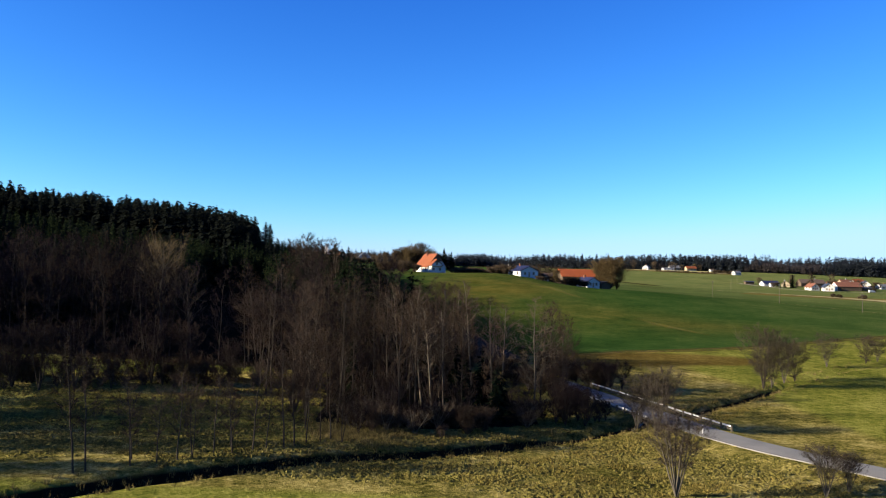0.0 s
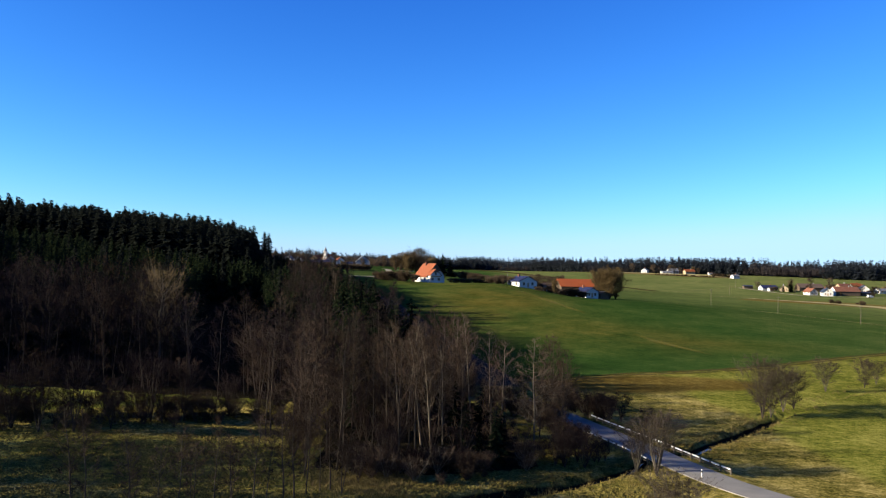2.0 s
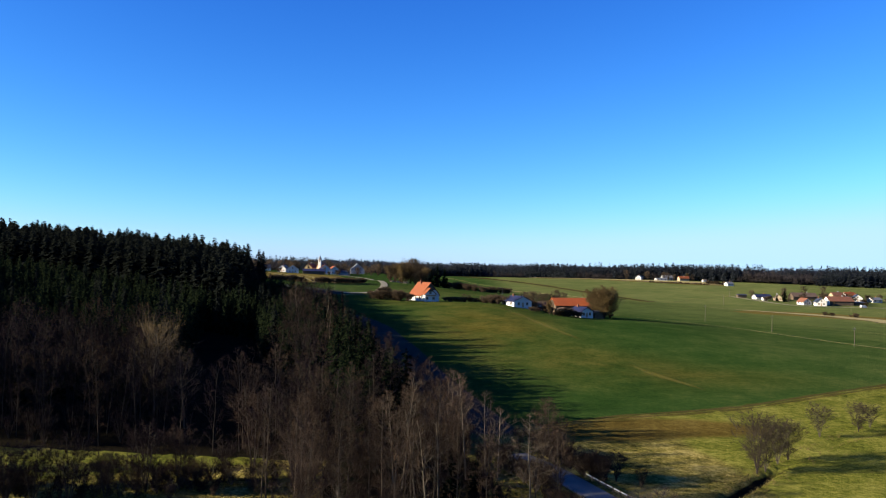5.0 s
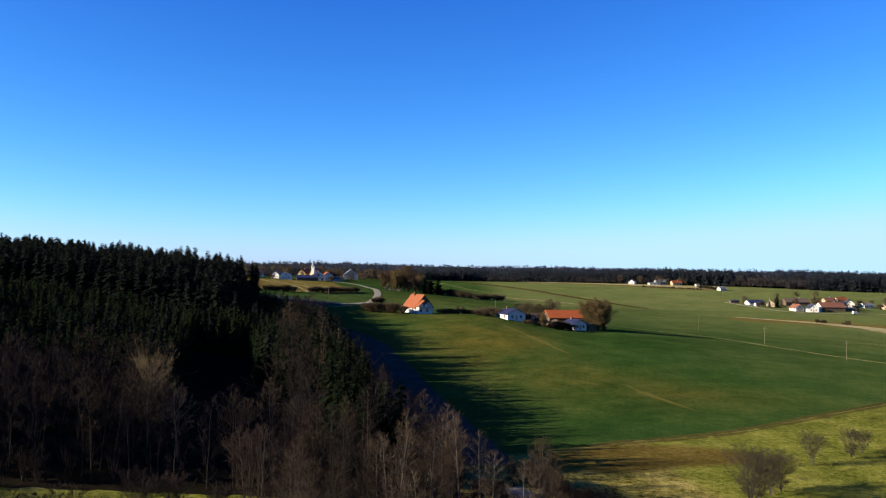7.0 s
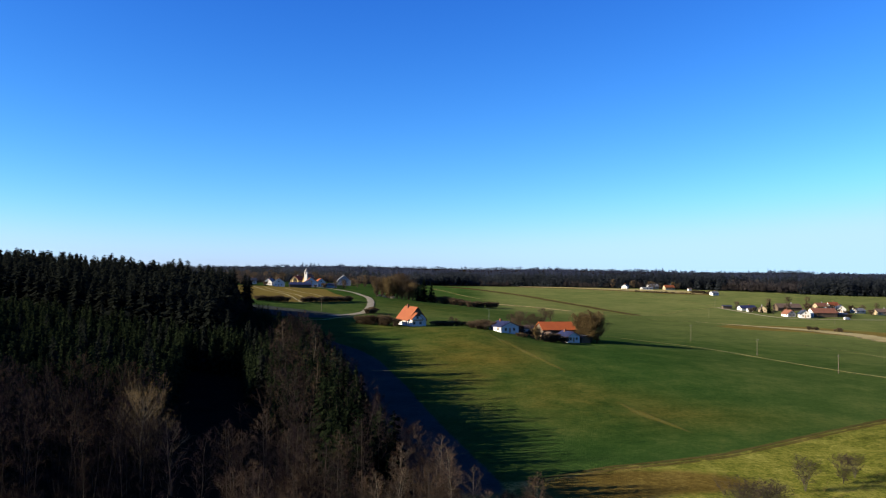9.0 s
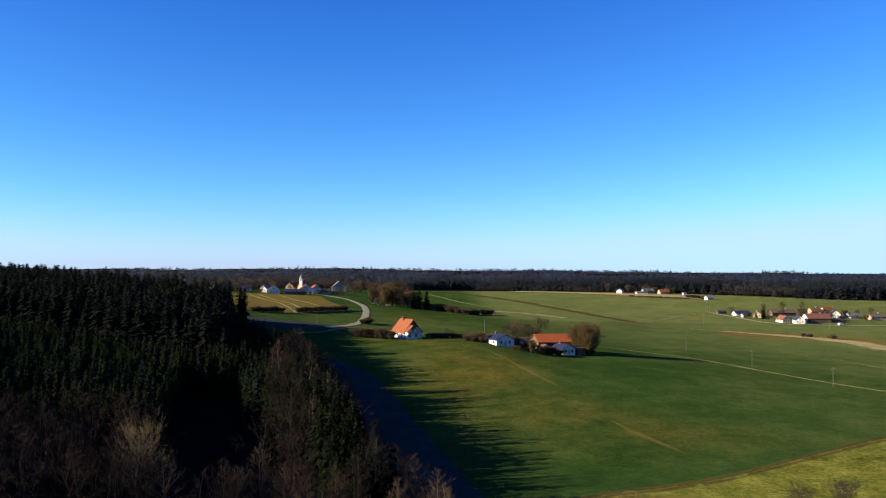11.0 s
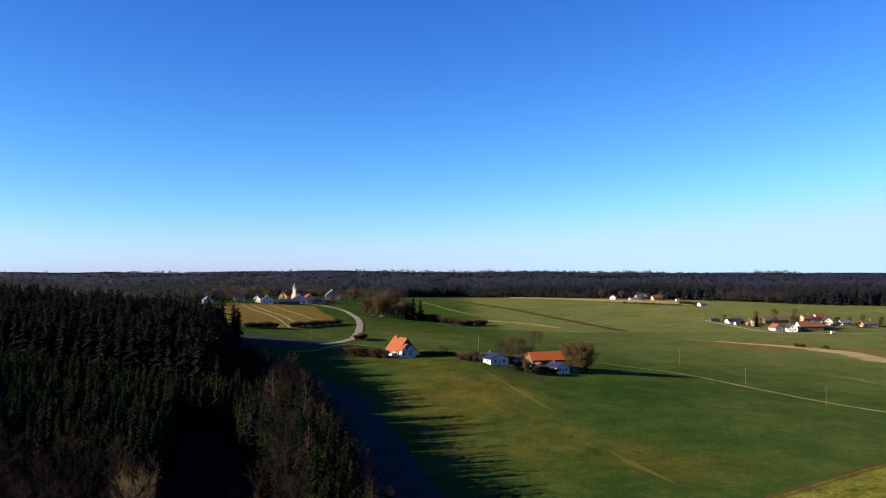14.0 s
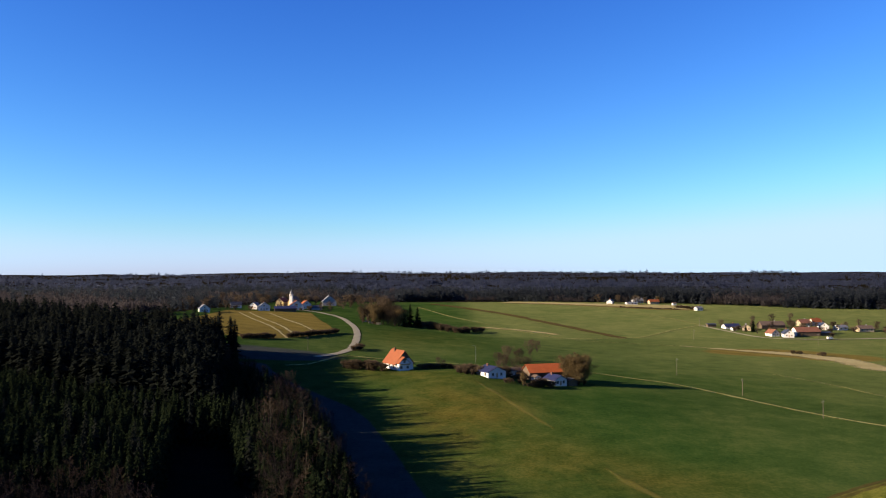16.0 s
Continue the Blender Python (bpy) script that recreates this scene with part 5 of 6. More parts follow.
def window_part(house, x, y, z, w, h, face):
    """A window set in a wall; face is the way it looks: +y, -y, +x or -x."""
    dx, dy = {"+y": (0, 1), "-y": (0, -1), "+x": (1, 0), "-x": (-1, 0)}[face]
    def slab(half_w, z0, z1, out0, out1):
        if dy:
            ys = sorted((y + dy * out0, y + dy * out1))
            return (x - half_w, ys[0], z0, x + half_w, ys[1], z1)
        xs = sorted((x + dx * out0, x + dx * out1))
        return (xs[0], y - half_w, z0, xs[1], y + half_w, z1)
    bm = bmesh.new()
    t = 0.09
    add_box(bm, *slab(w / 2, z - 0.05, z, -0.05, 0.10))
    add_box(bm, *slab(w / 2, z + h - t, z + h, -0.05, 0.06))
    for s in (-1, 0, 1):
        c = s * (w / 2 - t / 2)
        if dy:
            ys = sorted((y - dy * 0.05, y + dy * 0.06))
            add_box(bm, x + c - t / 2, ys[0], z, x + c + t / 2, ys[1], z + h - t)
        else:
            xs = sorted((x - dx * 0.05, x + dx * 0.06))
            add_box(bm, xs[0], y + c - t / 2, z, xs[1], y + c + t / 2, z + h - t)
    win = part("window", bm, M_FRAME, house)
    part("pane", box(*slab(w / 2 - 0.02, z, z + h - 0.02, -0.05, 0.03)), M_GLASS, win)
    return win


def house(label, x, y, turn, length, w, eave, ridge, wall=None, roof=None, chimney=True, windows=True, name="house", category="house", group="", roof_label="", base=None):
    """A gabled building with its ridge along the heading `turn`."""
    wall, roof = wall or M_WHITE, roof or M_RED
    root = new(name)
    ca, sa = math.cos(radians(turn)), math.sin(radians(turn))
    zs = [z_at(x + ca * a * length / 2 - sa * b * w / 2, y + sa * a * length / 2 + ca * b * w / 2) for a in (-1, 0, 1) for b in (-1, 0, 1)]
    root.matrix_basis = pose(x, y, (sum(zs) / 9) if base is None else base, 0, 0, turn)
    bm = bmesh.new()
    gable_shell(bm, -length / 2, length / 2, w, eave, ridge)
    part("wall", bm, wall, root)
    for side in (-1, 1):
        bm = bmesh.new()
        roof_slab(bm, -length / 2, length / 2, w, eave, ridge, side)
        part("roof", bm, roof, root, roof_label)
    if chimney:
        cx = length * 0.18
        bm = box(cx - 0.35, 0.3, ridge - 1.2, cx + 0.35, 1.0, ridge + 1.0, 0.03)
        add_box(bm, cx - 0.42, 0.23, ridge + 1.0, cx + 0.42, 1.07, ridge + 1.12)
        part("chimney", bm, M_RED if wall is M_WHITE else M_GREYWALL, root)
    if windows:
        n = max(2, int(length / 3.6))
        for side, f in ((1, "+y"), (-1, "-y")):
            for i in range(n):
                wx = -length / 2 + length * (i + 0.5) / n
                for z in ([0.9] if eave < 5.0 else [0.9, 3.5]):
                    window_part(root, wx, side * w / 2, z, 1.2, 1.25, f)
        for side, f in ((1, "+x"), (-1, "-x")):
            for wy in (-w * 0.24, w * 0.24):
                for z in ([0.9] if eave < 5.0 else [0.9, 3.5]):
                    window_part(root, side * length / 2, wy, z, 1.1, 1.25, f)
            if ridge - eave > 2.6:
                window_part(root, side * length / 2, 0, eave + 0.3, 1.1, 1.2, f)
        bm = box(-length / 2 - 0.05, -0.5, 0.0, -length / 2 + 0.05, 0.5, 2.05, 0.01)
        part("door", bm, M_FRAME, root)
    return tagged(root, label, category, group)


# the lone farmhouse above the wood
farmhouse = house("white farmhouse with a steep orange tiled roof", -7.6, 389.5, 117, 13.0, 9.2, 2.9, 8.5, M_WHITE, M_ORANGE, name="farmhouse", base=17.5)
bm = bmesh.new()
gable_shell(bm, -9.6, -6.5, 5.4, 3.4, 6.0)
for v in bm.verts:
    v.co.y += 1.5
annex = part("annex", bm, M_WHITE, farmhouse, "white gabled front annex")
for side in (-1, 1):
    bm = bmesh.new()
    roof_slab(bm, -9.6, -6.8, 5.4, 3.4, 6.0, side, 0.4)
    for v in bm.verts:
        v.co.y += 1.5
    part("annex_roof", bm, M_ORANGE, annex, "orange tiled annex roof")
for wy in (-0.1, 3.1):
    window_part(farmhouse, -9.6, wy, 0.9, 1.2, 1.2, "-x")
window_part(farmhouse, -9.6, 1.5, 3.45, 1.1, 1.1, "-x")
part("balcony", box(-10.2, -1.0, 2.45, -9.62, 4.0, 3.1, 0.03), M_FRAME, farmhouse, "brown timber balcony on the gable")

# the farmstead in the green field
G7 = "buildings of the farmstead"
bungalow = house("low white bungalow with solar panels on a grey roof", 33.8, 364.0, 118, 9.6, 9.2, 2.6, 4.6, M_WHITE, M_SOLAR, name="bungalow", group=G7, base=16.6)
annex_house = house("low white house with solar panels on a grey roof", 62.6, 366.4, 118, 8.2, 6.8, 2.5, 4.3, M_WHITE, M_SOLAR, name="bungalow", group=G7, base=12.6)
house("long timber barn under a bright orange tiled roof", 60.5, 379.0, 12, 19.0, 10.5, 4.2, 7.3, M_WOOD, M_BARNTILE, chimney=False, windows=False, name="barn", category="barn", group=G7, base=13.0)
house("small white shed with a brown roof behind the barn", 46.5, 383, 20, 5.5, 4.0, 2.6, 3.6, M_WHITE, M_BROWN, chimney=False, windows=False, name="shed", category="shed", group=G7)
house("tiny white shed beside the slate-roofed house", 54.8, 371.0, 115, 3.4, 3.0, 2.2, 2.9, M_WHITE, M_BROWN, chimney=False, windows=False, name="shed", category="shed", group=G7)
house("open dark timber carport beside the white house", 69.4, 368.2, 118, 6.0, 5.0, 2.4, 3.2, M_WOOD, M_SLATE, chimney=False, windows=False, name="carport", category="shed", group=G7)


def solar_rows(home, length, w, eave, ridge, side, across, rows):
    """Solar panels in rows on one roof slope."""
    slope = math.atan2(ridge - eave, w / 2)
    run = (w / 2) / math.cos(slope)
    pw, ph = (length - 0.8) / across, (run - 0.3) / rows
    shared = None
    for r in range(rows):
        for i in range(across):
            if shared is None:
                ob = part("solar_panel", box(-pw / 2 + 0.08, -ph / 2 + 0.10, 0, pw / 2 - 0.08, ph / 2 - 0.10, 0.06, 0.01), M_SOLAR, home, "dark blue solar panel")
                shared = ob.data
            else:
                ob = new("solar_panel", shared)
                ob.parent = home
            s = 0.2 + ph * (r + 0.5)
            ob.matrix_basis = Matrix.Translation((-length / 2 + 0.4 + pw * (i + 0.5), side * s * math.cos(slope), ridge - s * math.sin(slope) + 0.36)) @ Matrix.Rotation(-side * slope, 4, "X")


solar_rows(bungalow, 9.6, 9.2, 2.6, 4.6, 1, 4, 3)
solar_rows(bungalow, 9.6, 9.2, 2.6, 4.6, -1, 4, 3)
solar_rows(annex_house, 8.2, 6.8, 2.5, 4.3, 1, 4, 2)
solar_rows(annex_house, 8.2, 6.8, 2.5, 4.3, -1, 4, 2)


def verge_shade_boards(home, x, w, eave, ridge, label, low=0.0):
    """Dark boards on the gable above the eaves, standing for the verge's shadow."""
    out = 0.06 if x > 0 else -0.06
    bm = bmesh.new()
    foot = eave + low * (ridge - eave)
    half = w / 2 * (1 - low) * 0.98
    lo = [bm.verts.new((x, y, z)) for y, z in ((-half, foot - 0.02), (half, foot - 0.02), (half, foot), (0, ridge - 0.05), (-half, foot))]
    hi = [bm.verts.new((v.co.x + out, v.co.y, v.co.z)) for v in lo]
    bm.faces.new(lo)
    bm.faces.new(hi[::-1])
    for q in range(5):
        bm.faces.new((lo[q], hi[q], hi[(q + 1) % 5], lo[(q + 1) % 5]))
    bmesh.ops.recalc_face_normals(bm, faces=bm.faces)
    return part("verge_shade_boards", bm, M_WOOD, home, label)


# the shadow under the verges, put in as dark boards
boards = verge_shade_boards(farmhouse, -9.6, 5.4, 3.4, 6.0, "dark boards standing for the verge shadow on the annex gable", 0.45)
boards.matrix_basis = Matrix.Translation((0, 1.5, 0))
verge_shade_boards(farmhouse, -6.5, 9.2, 2.9, 8.5, "dark boards standing for the verge shadow on the gable", 0.4)

# the hamlet to the east
G8 = "houses of the eastern hamlet"
house("white bungalow with a long dark blue roof", 281, 722, 8, 14.0, 7.9, 2.0, 4.1, M_WHITE, M_SOLAR, group=G8)
house("small white garage with a flat dark roof", 278, 708, 8, 4.0, 3.5, 2.3, 3.0, M_WHITE, M_SLATE, chimney=False, windows=False, name="garage", category="garage", group=G8)
house("house with a brown tiled roof beside a conifer", 289, 707, 70, 7.9, 7.0, 2.5, 5.0, M_BEIGE, M_BROWN, group=G8)
# dark board walls, put in for the shade beneath the roof
house("long farmhouse with a brown tiled roof", 317, 722, 6, 22.0, 8.8, 2.8, 5.9, M_WOOD, M_BROWN, windows=False, group=G8)
house("white gabled house with a red tiled roof", 294, 667, 100, 9.0, 7.2, 2.5, 5.4, M_WHITE, M_RED, group=G8)
house("white gabled house with a dark slate roof", 303, 659, 78, 10.6, 7.9, 3.0, 6.2, M_WHITE, M_SLATE, group=G8)
barn = house("long barn with a red-brown roof and white gable", 322, 668, 4, 20.0, 10.6, 3.4, 6.8, M_WOOD, M_RED, windows=False, name="barn", category="barn", group=G8)
bm = bmesh.new()
gable_shell(bm, -10.3, -10.0, 10.4, 3.4, 6.7)
part("gable_wall", bm, M_WHITE, barn, "white rendered gable wall")
house("white house with a red-brown tiled roof", 354, 738, 12, 10.6, 7.9, 2.8, 5.8, M_BEIGE, M_RED, group=G8)
house("house with a bright orange tiled roof", 368, 744, 8, 8.8, 7.0, 3.3, 6.1, M_WHITE, M_ORANGE, group=G8)
house("white gabled house with a dark roof", 358, 710, 75, 9.4, 7.9, 3.3, 6.4, M_WHITE, M_SLATE, group=G8)
house("low white house with a blue-grey roof", 373, 709, 15, 9.7, 7.0, 2.3, 4.1, M_WHITE, M_GREYROOF, group=G8)
house("beige house with a brown tiled roof", 388, 698, 5, 13.2, 7.9, 2.7, 5.0, M_BEIGE, M_BROWN, group=G8)
house("dark timber shed at the edge of the hamlet", 268, 735, 5, 7.9, 3.5, 2.3, 3.0, M_WOOD, M_SLATE, chimney=False, windows=False, name="shed", category="shed", group=G8)
house("low timber shed with a dark roof in the hamlet", 338, 668, 10, 8.8, 5.3, 2.3, 3.0, M_WOOD, M_SLATE, chimney=False, windows=False, name="shed", category="shed", group=G8)

# the farms under the far wood
G9 = "farms under the far wood"
house("white farmhouse with a pale roof", 227.5, 947, 60, 7.4, 6.6, 3.3, 5.6, M_WHITE, M_GREYROOF, group=G9)
house("long low white stable", 249, 935, 4, 12.3, 6.6, 2.3, 3.0, M_WHITE, M_GREYROOF, chimney=False, name="stable", category="stable", group=G9)
house("grey farmhouse with a grey tiled roof", 265, 968, 10, 11.5, 8.2, 3.3, 5.9, M_GREYWALL, M_GREYROOF, group=G9)
house("beige farmhouse with an orange tiled roof", 277, 944, 10, 11.5, 7.4, 2.9, 5.3, M_BEIGE, M_ORANGE, group=G9)
house("small white outbuilding beside the farm", 294.5, 923, 10, 4.1, 3.3, 2.3, 3.0, M_WHITE, M_BROWN, chimney=False, windows=False, name="shed", category="shed", group=G9)
house("white field house with a pale roof", 301.9, 865, 20, 7.4, 5.7, 2.3, 4.1, M_WHITE, M_GREYROOF, group=G9)

# the village with the church
G10 = "houses of the church village"
house("white house with a dark roof at the edge of the village", -152, 797, 80, 9.9, 7.9, 3.4, 6.5, M_WHITE, M_SLATE, group=G10)
house("white gabled house with a blue-grey roof", -141, 784, 100, 13.9, 10.9, 3.6, 7.3, M_WHITE, M_GREYROOF, group=G10)
house("long open shed with a dark blue roof", -120.5, 780, 12, 19.8, 8.9, 2.9, 4.9, M_WOOD, M_SOLAR, chimney=False, windows=False, name="shed", category="shed", group=G10)
house("yellow house with an orange tiled roof", -135.5, 858, 70, 11.9, 8.9, 4.8, 8.7, M_YELLOW, M_ORANGE, group=G10)
house("large white house with an orange tiled roof", -114.5, 812, 100, 12.9, 12.9, 4.6, 9.1, M_WHITE, M_ORANGE, group=G10)
house("white house with an orange tiled roof", -109, 838, 110, 10.9, 8.9, 4.5, 8.0, M_WHITE, M_ORANGE, group=G10)
house("large grey house with a steep grey roof", -92, 903, 100, 14.9, 14.9, 4.8, 10.6, M_GREYWALL, M_GREYROOF, group=G10)
house("white house with a grey roof beside the wood", -183, 728, 110, 10.9, 8.9, 3.2, 6.5, M_WHITE, M_GREYROOF, group=G10)
house("low white house with a dark roof", -172, 806, 20, 9.9, 7.9, 2.9, 5.6, M_WHITE, M_SLATE, group=G10)
house("low grey shed between the village houses", -97, 822, 15, 11.9, 6.9, 2.6, 4.3, M_GREYWALL, M_SLATE, chimney=False, windows=False, name="shed", category="shed", group=G10)

# the church
church = new("church")
church.matrix_basis = pose(-124.5, 846, z_at(-124.5, 846), 0, 0, 80)
bm = bmesh.new()
gable_shell(bm, 1.5, 17, 8.5, 6.0, 11.0)
part("nave", bm, M_YELLOW, church)
for side in (-1, 1):
    bm = bmesh.new()
    roof_slab(bm, 1.5, 17, 8.5, 6.0, 11.0, side, 0.4)
    part("roof", bm, M_ORANGE, church)
tower = part("tower", box(-1.5, -1.5, -1.0, 1.5, 1.5, 13.5, 0.06), M_WHITE, church, "slim white church tower")
bm = bmesh.new()
bmesh.ops.create_cone(bm, cap_ends=True, segments=8, radius1=2.1, radius2=0.05, depth=4.4, matrix=Matrix.Translation((0, 0, 15.7)))
part("spire", bm, M_GREYROOF, tower, "pointed grey spire")
bm = box(-0.06, -0.06, 17.6, 0.06, 0.06, 19.2)
add_box(bm, -0.45, -0.05, 18.5, 0.45, 0.05, 18.65)
part("cross", bm, M_STEEL, tower)
for f, wx, wy in (("-x", -1.5, 0), ("+y", 0, 1.5), ("-y", 0, -1.5)):
    window_part(church, wx, wy, 11.2, 1.1, 2.0, f)
for i in range(4):
    for s, f in ((4.25, "+y"), (-4.25, "-y")):
        window_part(church, 4 + i * 3.6, s, 2.2, 1.0, 2.6, f)
tagged(church, "village church with a white tower and orange roof", "church")


# ---- poles ----
def utility_pole(x, y, tall, turn, arm=True):
    root = new("utility_pole")
    root.matrix_basis = pose(x, y, z_at(x, y) - 0.3, 0, 0, turn)
    V, F = tube([(0, 0, 0), (0, 0, tall * 0.5), (0.02, 0, tall + 0.3)], [0.11, 0.10, 0.08], 8)
    mesh_object("pole", V, F, M_POLE, root, smooth=True)
    if arm:
        part("crossarm", box(-0.95, -0.07, tall - 0.5, 0.95, 0.07, tall - 0.34, 0.01), M_POLE, root)
        for s in (-0.8, 0.0, 0.8):
            V, F = tube([(s, 0, tall - 0.34 if s else tall + 0.29), (s, 0, tall - 0.2 if s else tall + 0.4), (s, 0, tall - 0.1 if s else tall + 0.5)], [0.05, 0.075, 0.03], 6)
            mesh_object("insulator", V, F, M_STEEL, root)
    return tagged(root, "weathered wooden power pole standing in the field", "utility pole", "power poles in the fields")


for x, y, h in ((139.5, 434.5, 8.6), (146, 363, 7.4), (156.3, 311.2, 7.2), (258.6, 738.5, 8.5), (219.2, 639.1, 8.0), (298.5, 599.6, 8.5), (-57.1, 446.2, 8.0)):
    utility_pole(x, y, h, 30)
lamp = new("street_lamp")
lamp.matrix_basis = pose(32.9, 440.9, z_at(32.9, 440.9) - 0.2, 0, 0, 200)
V, F = tube([(0, 0, 0), (0, 0, 4.5), (0, 0, 8.6), (0.5, 0, 9.0), (1.0, 0, 9.05)], [0.08, 0.07, 0.055, 0.045, 0.04], 8)
mesh_object("pole", V, F, M_STEEL, lamp, smooth=True)
part("lamp_head", box(0.85, -0.14, 8.95, 1.6, 0.14, 9.12, 0.03), M_STEEL, lamp)
tagged(lamp, "tall grey steel street lamp beside the farm lane", "street lamp")


# ---- rails of the road bridge ----
def rail(side, t0, t1, label):
    """A low timber barrier: posts with white-painted boards."""
    d = np.gradient(ROAD_LINE, axis=0)
    nrm = np.stack([d[:, 1], -d[:, 0]], -1)
    nrm /= np.linalg.norm(nrm, axis=1, keepdims=True)
    line = ROAD_LINE + nrm * side * 3.35
    cum = np.concatenate([[0], np.cumsum(np.linalg.norm(np.diff(line, axis=0), axis=1))])
    start = float(np.interp(-t0, -line[:, 0], cum))
    stop = float(np.interp(-t1, -line[:, 0], cum))
    root = new("guard_rail")
    k = int(round((stop - start) / 2.0))
    pts = [np.array([np.interp(start + 2.0 * i, cum, line[:, 0]), np.interp(start + 2.0 * i, cum, line[:, 1])]) for i in range(k + 1)]
    root.matrix_basis = pose(pts[0][0], pts[0][1], 0)
    rr = random.Random(int(side * 10))
    post_me = None
    for p in pts:
        zb = z_at(p[0], p[1])
        if post_me is None:
            ob = part("post", box(-0.09, -0.09, -0.4, 0.09, 0.09, 0.68, 0.02), M_POLE, root)
            post_me = ob.data
        else:
            ob = new("post", post_me)
            ob.parent = root
        ob.matrix_basis = pose(p[0] - pts[0][0], p[1] - pts[0][1], zb)
    for a, b in zip(pts[:-1], pts[1:]):
        za, zb = z_at(*a), z_at(*b)
        ln = float(np.linalg.norm(b - a))
        turn = math.degrees(math.atan2(b[1] - a[1], b[0] - a[0]))
        pitch = -math.degrees(math.atan2(zb - za, ln))
        for lift, tall in ((0.42, 0.20), (0.16, 0.14)):
            ob = part("board", box(0.06, -0.13, lift, ln - 0.06, -0.09, lift + tall, 0.008), M_PAINT if lift > 0.3 else M_POLE, root)
            ob.matrix_basis = pose(a[0] - pts[0][0], a[1] - pts[0][1], za, 0, pitch, turn)
    return tagged(root, label, "guard rail", "rails of the road bridge")


rail(1, 32.6, 22.8, "long low roadside rail of white-painted boards on posts")
rail(-1, 24.4, 19.6, "short low roadside rail of white-painted boards on posts")


def marker_post(x, y):
    root = new("marker_post")
    root.matrix_basis = pose(x, y, z_at(x, y) - 0.1, 0, 0, 25)
    part("body", box(-0.06, -0.05, 0, 0.06, 0.05, 1.15, 0.02), M_PAINT, root)
    part("band", box(-0.064, -0.054, 0.80, 0.064, 0.054, 0.98), M_BLACK, root, "black band")
    return tagged(root, "white roadside marker post with a black band", "marker post", "marker posts")


marker_post(28.6, 90.2)
marker_post(41.5, 76.2)

# ---- hedges, garden trees and small things round the houses ----
rb = random.Random(23)


def hedge(x0, y0, x1, y1, n, size, spread=1.5, kinds=(2,)):
    for i in range(n):
        t = (i + rb.random() * 0.8) / n
        bushes.put(rb.choice(kinds), x0 + (x1 - x0) * t + rb.uniform(-spread, spread), y0 + (y1 - y0) * t + rb.uniform(-spread, spread), size * rb.uniform(0.7, 1.25), rb.uniform(0, 360))


hedge(-33, 386, -15, 379, 22, 1.5, 2.0)
hedge(2, 389, 20, 390, 20, 0.8, 0.8)
hedge(18, 370, 27, 362, 10, 0.9)
hedge(37, 352, 47, 360, 10, 0.6)
hedge(48, 350, 58, 355, 10, 0.8)
hedge(42, 366, 51, 372, 8, 0.9)
rounds.put(2, 72.8, 366.8, 1.18, 40, squash=1.45)
rounds.put(2, 69.5, 371.0, 1.05, 250, squash=1.3)
rounds.put(2, 70.8, 373.5, 0.85, 140)
rounds.put(2, 46.2, 349.0, 0.50, 10)
rounds.put(2, 76.0, 369.0, 1.0, 310, squash=1.3)
for x, y, s in ((42.5, 420, 0.62), (47, 436, 0.55), (52, 462, 0.75), (58, 455, 0.7), (69, 490, 0.75), (77, 515, 0.6), (14, 402, 0.3), (12, 410, 0.34), (81, 565, 0.4)):
    rounds.put(rb.randrange(2), x, y, s, rb.uniform(0, 360), squash=1.15)
hedge(50, 352, 60, 358, 8, 1.3, 1.5)
hedge(20, 372, 30, 366, 10, 1.3, 2.0)
hedge(40, 376, 54, 388, 12, 1.5, 2.5)
for x, y, s in ((44, 392, 0.62), (49, 396, 0.7), (40, 385, 0.5), (54, 398, 0.75)):
    rounds.put(rb.randrange(2), x, y, s, rb.uniform(0, 360))
# the large clump of broadleaf trees on the crest
for i in range(21):
    a, r = rb.uniform(0, 6.28), math.sqrt(rb.random())
    rounds.put(rb.choice((0, 1, 2, 2)), -23 + 20 * r * math.cos(a), 668 + 20 * r * math.sin(a), (1.95 - 0.95 * r) * rb.uniform(0.82, 1.15), rb.uniform(0, 360))
for x, y, h in ((-3, 668, 19), (3, 672, 17), (-8, 660, 15)):
    copy_thing(first[1], Matrix()).matrix_basis = Matrix.LocRotScale((x, y, z_at(x, y) - 0.3), Euler((0, 0, x)), (h * 1.2, h * 1.2, h))
hedge(2, 690, 30, 640, 24, 1.9, 4)
hedge(30, 636, 56, 660, 20, 1.6, 3)
hedge(-99, 478, -83, 492, 26, 1.15, 1.2)
hedge(-76, 503, -50, 549, 50, 1.15, 1.2)
hedge(-33, 464, -31, 480, 10, 1.1)
for x, y in ((-60, 905), (-52, 880), (-66, 870), (-76, 925), (-40, 930), (-205, 770), (-196, 790), (-215, 800), (-150, 850), (-175, 840), (-140, 880)):
    rounds.put(rb.randrange(2), x, y, rb.uniform(0.8, 1.2), rb.uniform(0, 360))
for x, y in ((270, 955), (262, 950), (290, 950), (240, 960), (215, 955), (256, 945), (285, 955)):
    rounds.put(rb.randrange(3), x, y, rb.uniform(0.6, 0.95), rb.uniform(0, 360))
hedge(226, 893, 283, 868, 34, 0.7, 0.8)
hedge(284, 884, 302, 872, 18, 1.2, 1.5)
hedge(256, 552, 262, 549, 4, 1.0, 1.5)
hedge(270, 543, 274, 541, 4, 1.0, 1.2)
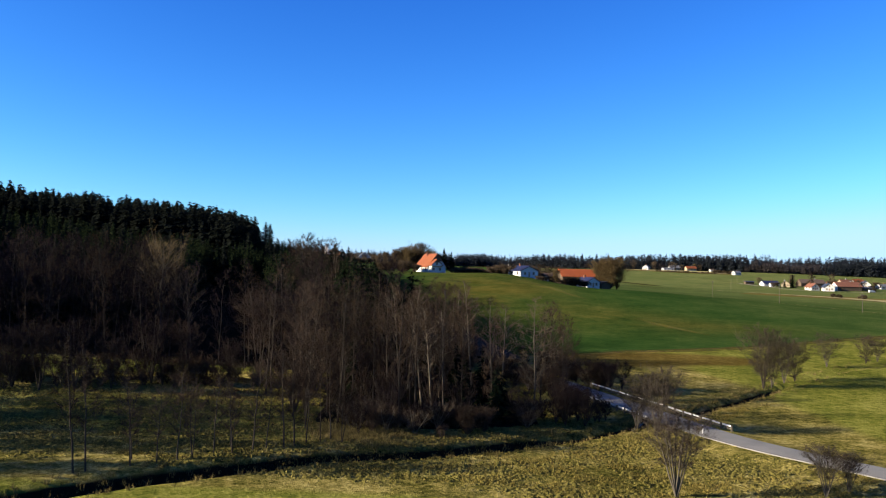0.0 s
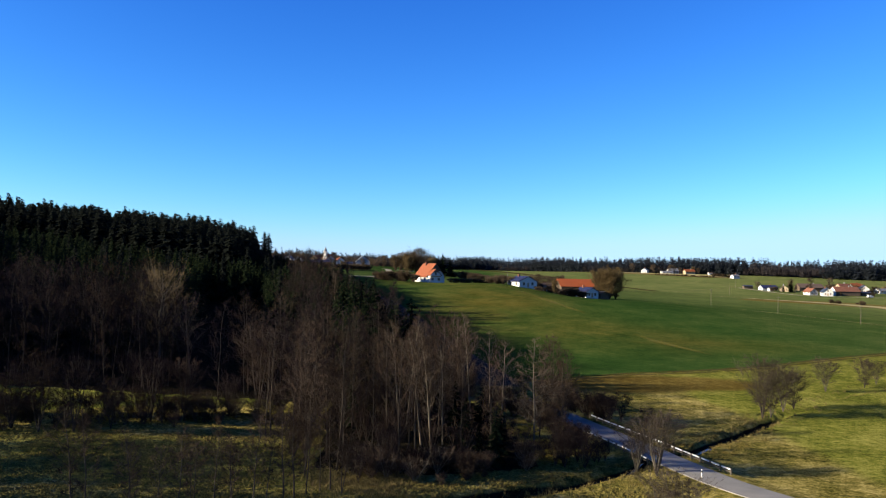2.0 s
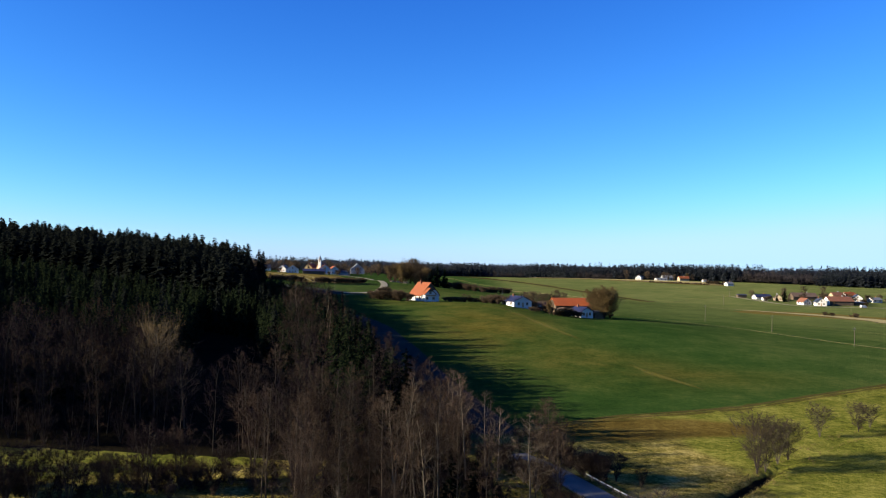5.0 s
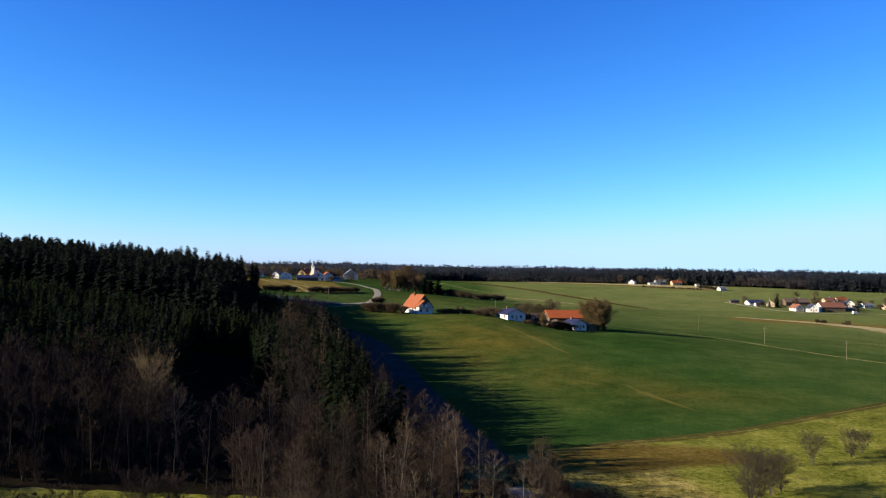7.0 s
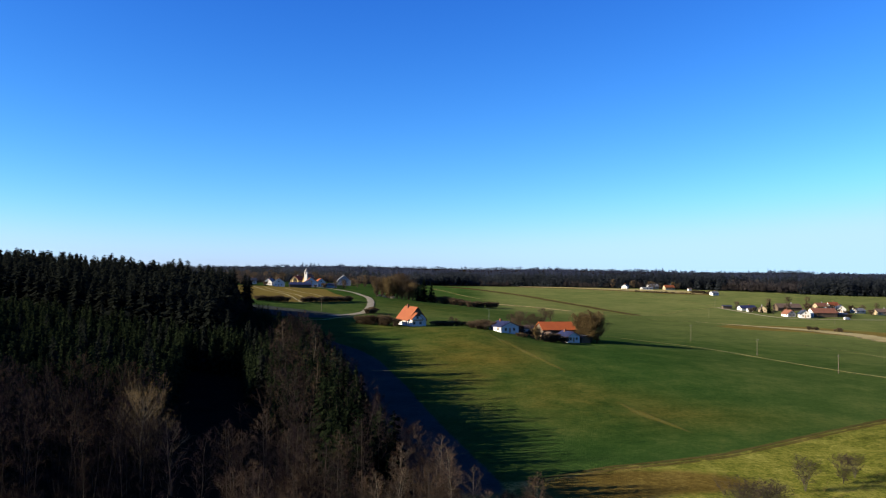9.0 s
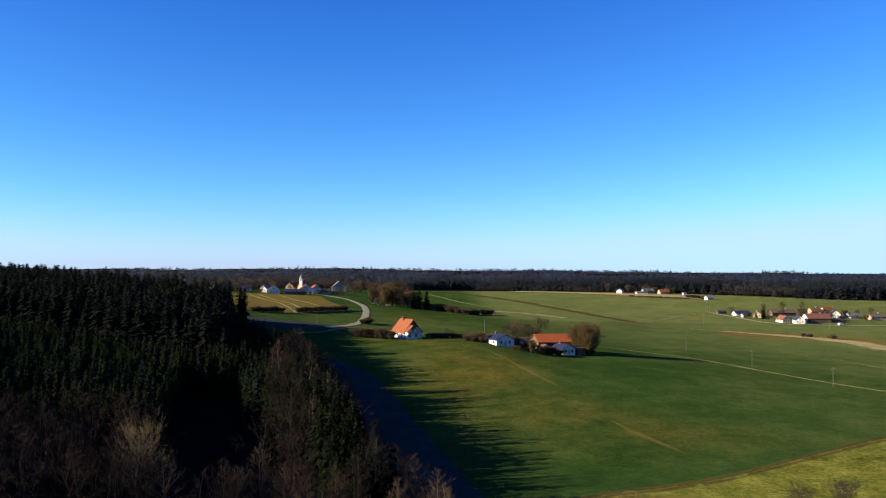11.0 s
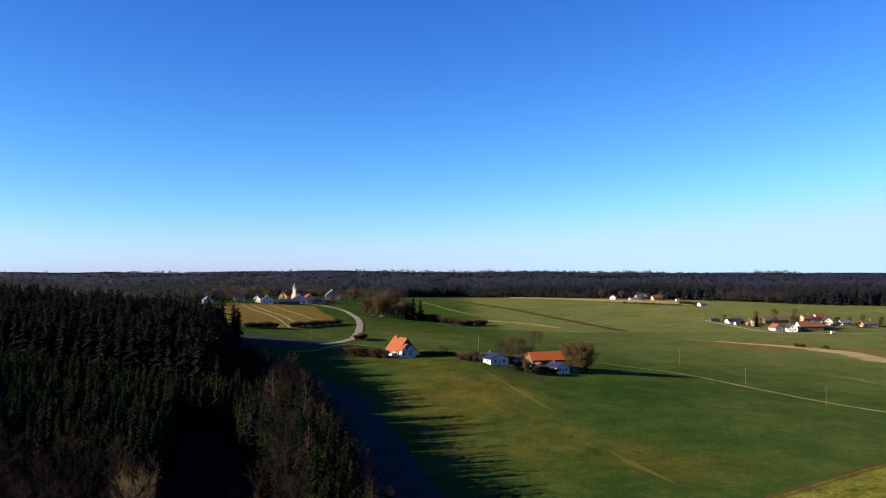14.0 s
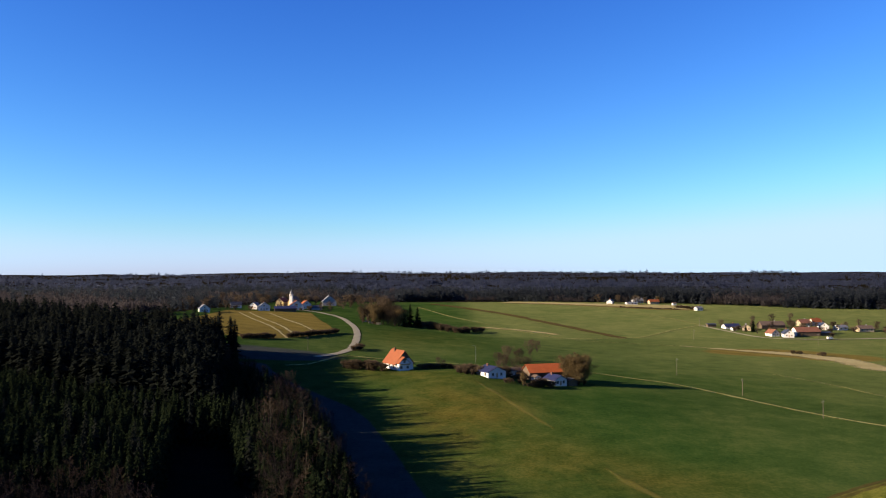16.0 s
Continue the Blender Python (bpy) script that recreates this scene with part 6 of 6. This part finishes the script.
for x, y, h in ((289.5, 694, 11.5), (285, 699, 6), (345, 690, 7), (329, 690, 6)):
    copy_thing(first[2], Matrix()).matrix_basis = Matrix.LocRotScale((x, y, z_at(x, y) - 0.3), Euler((0, 0, x)), (h * 1.3, h * 1.3, h))
for x, y in ((300, 690), (308, 695), (335, 700), (345, 720), (375, 690), (400, 705), (410, 700), (284, 712), (311, 672), (338, 655), (349, 680), (331, 735), (342, 740), (380, 735), (395, 712), (402, 690), (415, 695), (276, 700), (-150, 800), (-130, 795), (-100, 800), (-165, 770), (-152, 775), (-108, 795), (-128, 812), (-118, 830)):
    bushes.put(2, x, y, rb.uniform(1.0, 2.0), rb.uniform(0, 360))
for x, y in ((308, 706), (334, 716), (347, 700), (366, 726), (404, 708), (412, 690), (296, 712)):
    rounds.put(rb.randrange(2), x, y, rb.uniform(0.4, 0.6), rb.uniform(0, 360))

for i in range(46):
    x, y = rb.uniform(-215, -30), rb.uniform(862, 940)
    if abs(x + 92) < 14 and abs(y - 903) < 16 or abs(x + 130) < 18 and y < 875:
        continue
    rounds.put(rb.randrange(2), x, y, rb.uniform(0.6, 1.05), rb.uniform(0, 360))
for x, y, s in ((-152, 796, 0.5), (-128, 800, 0.6), (-112, 792, 0.55), (-90, 808, 0.7), (-84, 826, 0.8), (-80, 800, 0.45), (-175, 775, 0.7), (-190, 760, 0.9), (-168, 762, 0.5), (-72, 846, 0.8), (-150, 830, 0.8),
                (312, 708, 0.55), (328, 708, 0.5), (300, 722, 0.6), (338, 724, 0.6), (345, 706, 0.6), (366, 700, 0.45), (381, 716, 0.6), (397, 722, 0.65), (408, 712, 0.7), (312, 654, 0.35), (340, 676, 0.5), (287, 680, 0.4), (277, 735, 0.6), (330, 750, 0.8), (350, 755, 0.8), (310, 745, 0.7)):
    rounds.put(rb.randrange(2), x, y, s, rb.uniform(0, 360))

# log piles by the clump of trees
for x, y, k, turn in ((-40, 688, 8, 30), (-34, 671, 10, 10), (-28.5, 664, 8, -15)):
    root = new("log_pile")
    root.matrix_basis = pose(x, y, z_at(x, y), 0, 0, turn)
    r2 = random.Random(k)
    rows = 3
    for row in range(rows):
        for i in range(k // 2 - row):
            r = r2.uniform(0.26, 0.36)
            V, F = tube([(-2.3 + r2.uniform(-0.3, 0.3), (i + row * 0.5) * 0.72 - 1.5, 0.3 + row * 0.58), (2.3 + r2.uniform(-0.3, 0.3), (i + row * 0.5) * 0.72 - 1.5, 0.3 + row * 0.58)], [r, r * 0.9], 8)
            F = F.tolist() + [list(range(8))[::-1], list(range(8, 16))]
            mesh_object("log", V, F, M_STACK, root)
    tagged(root, "stack of pale cut logs beside the gravel lane", "log pile", "log piles by the lane")

# the white van in the hamlet
van = new("van")
van.matrix_basis = pose(326.4, 636.5, z_at(326.4, 636.5) + 0.3, 0, 0, 10)
bm = bmesh.new()
prof = [(-2.4, 0.35), (2.3, 0.35), (2.4, 1.0), (1.9, 1.2), (1.2, 2.1), (-2.35, 2.15)]
a = [bm.verts.new((x, -0.95, z)) for x, z in prof]
b = [bm.verts.new((x, 0.95, z)) for x, z in prof]
bm.faces.new(a)
bm.faces.new(b[::-1])
for i in range(6):
    bm.faces.new((a[i], b[i], b[(i + 1) % 6], a[(i + 1) % 6]))
bmesh.ops.recalc_face_normals(bm, faces=bm.faces)
bmesh.ops.bevel(bm, geom=list(bm.edges), offset=0.07, segments=2, affect="EDGES")
part("body", bm, M_PAINT, van)
for sy in (-0.965, 0.965):
    part("side_window", box(0.2, sy - 0.01, 1.3, 1.2, sy + 0.01, 1.85), M_GLASS, van)
for wx in (-1.5, 1.5):
    for sy in (-0.9, 0.9):
        V, F = tube([(wx, sy - 0.11, 0.34), (wx, sy + 0.11, 0.34)], [0.34, 0.34], 12)
        mesh_object("wheel", V, F.tolist() + [list(range(12))[::-1], list(range(12, 24))], M_BLACK, van)
tagged(van, "white delivery van parked beside the hamlet lane", "van")
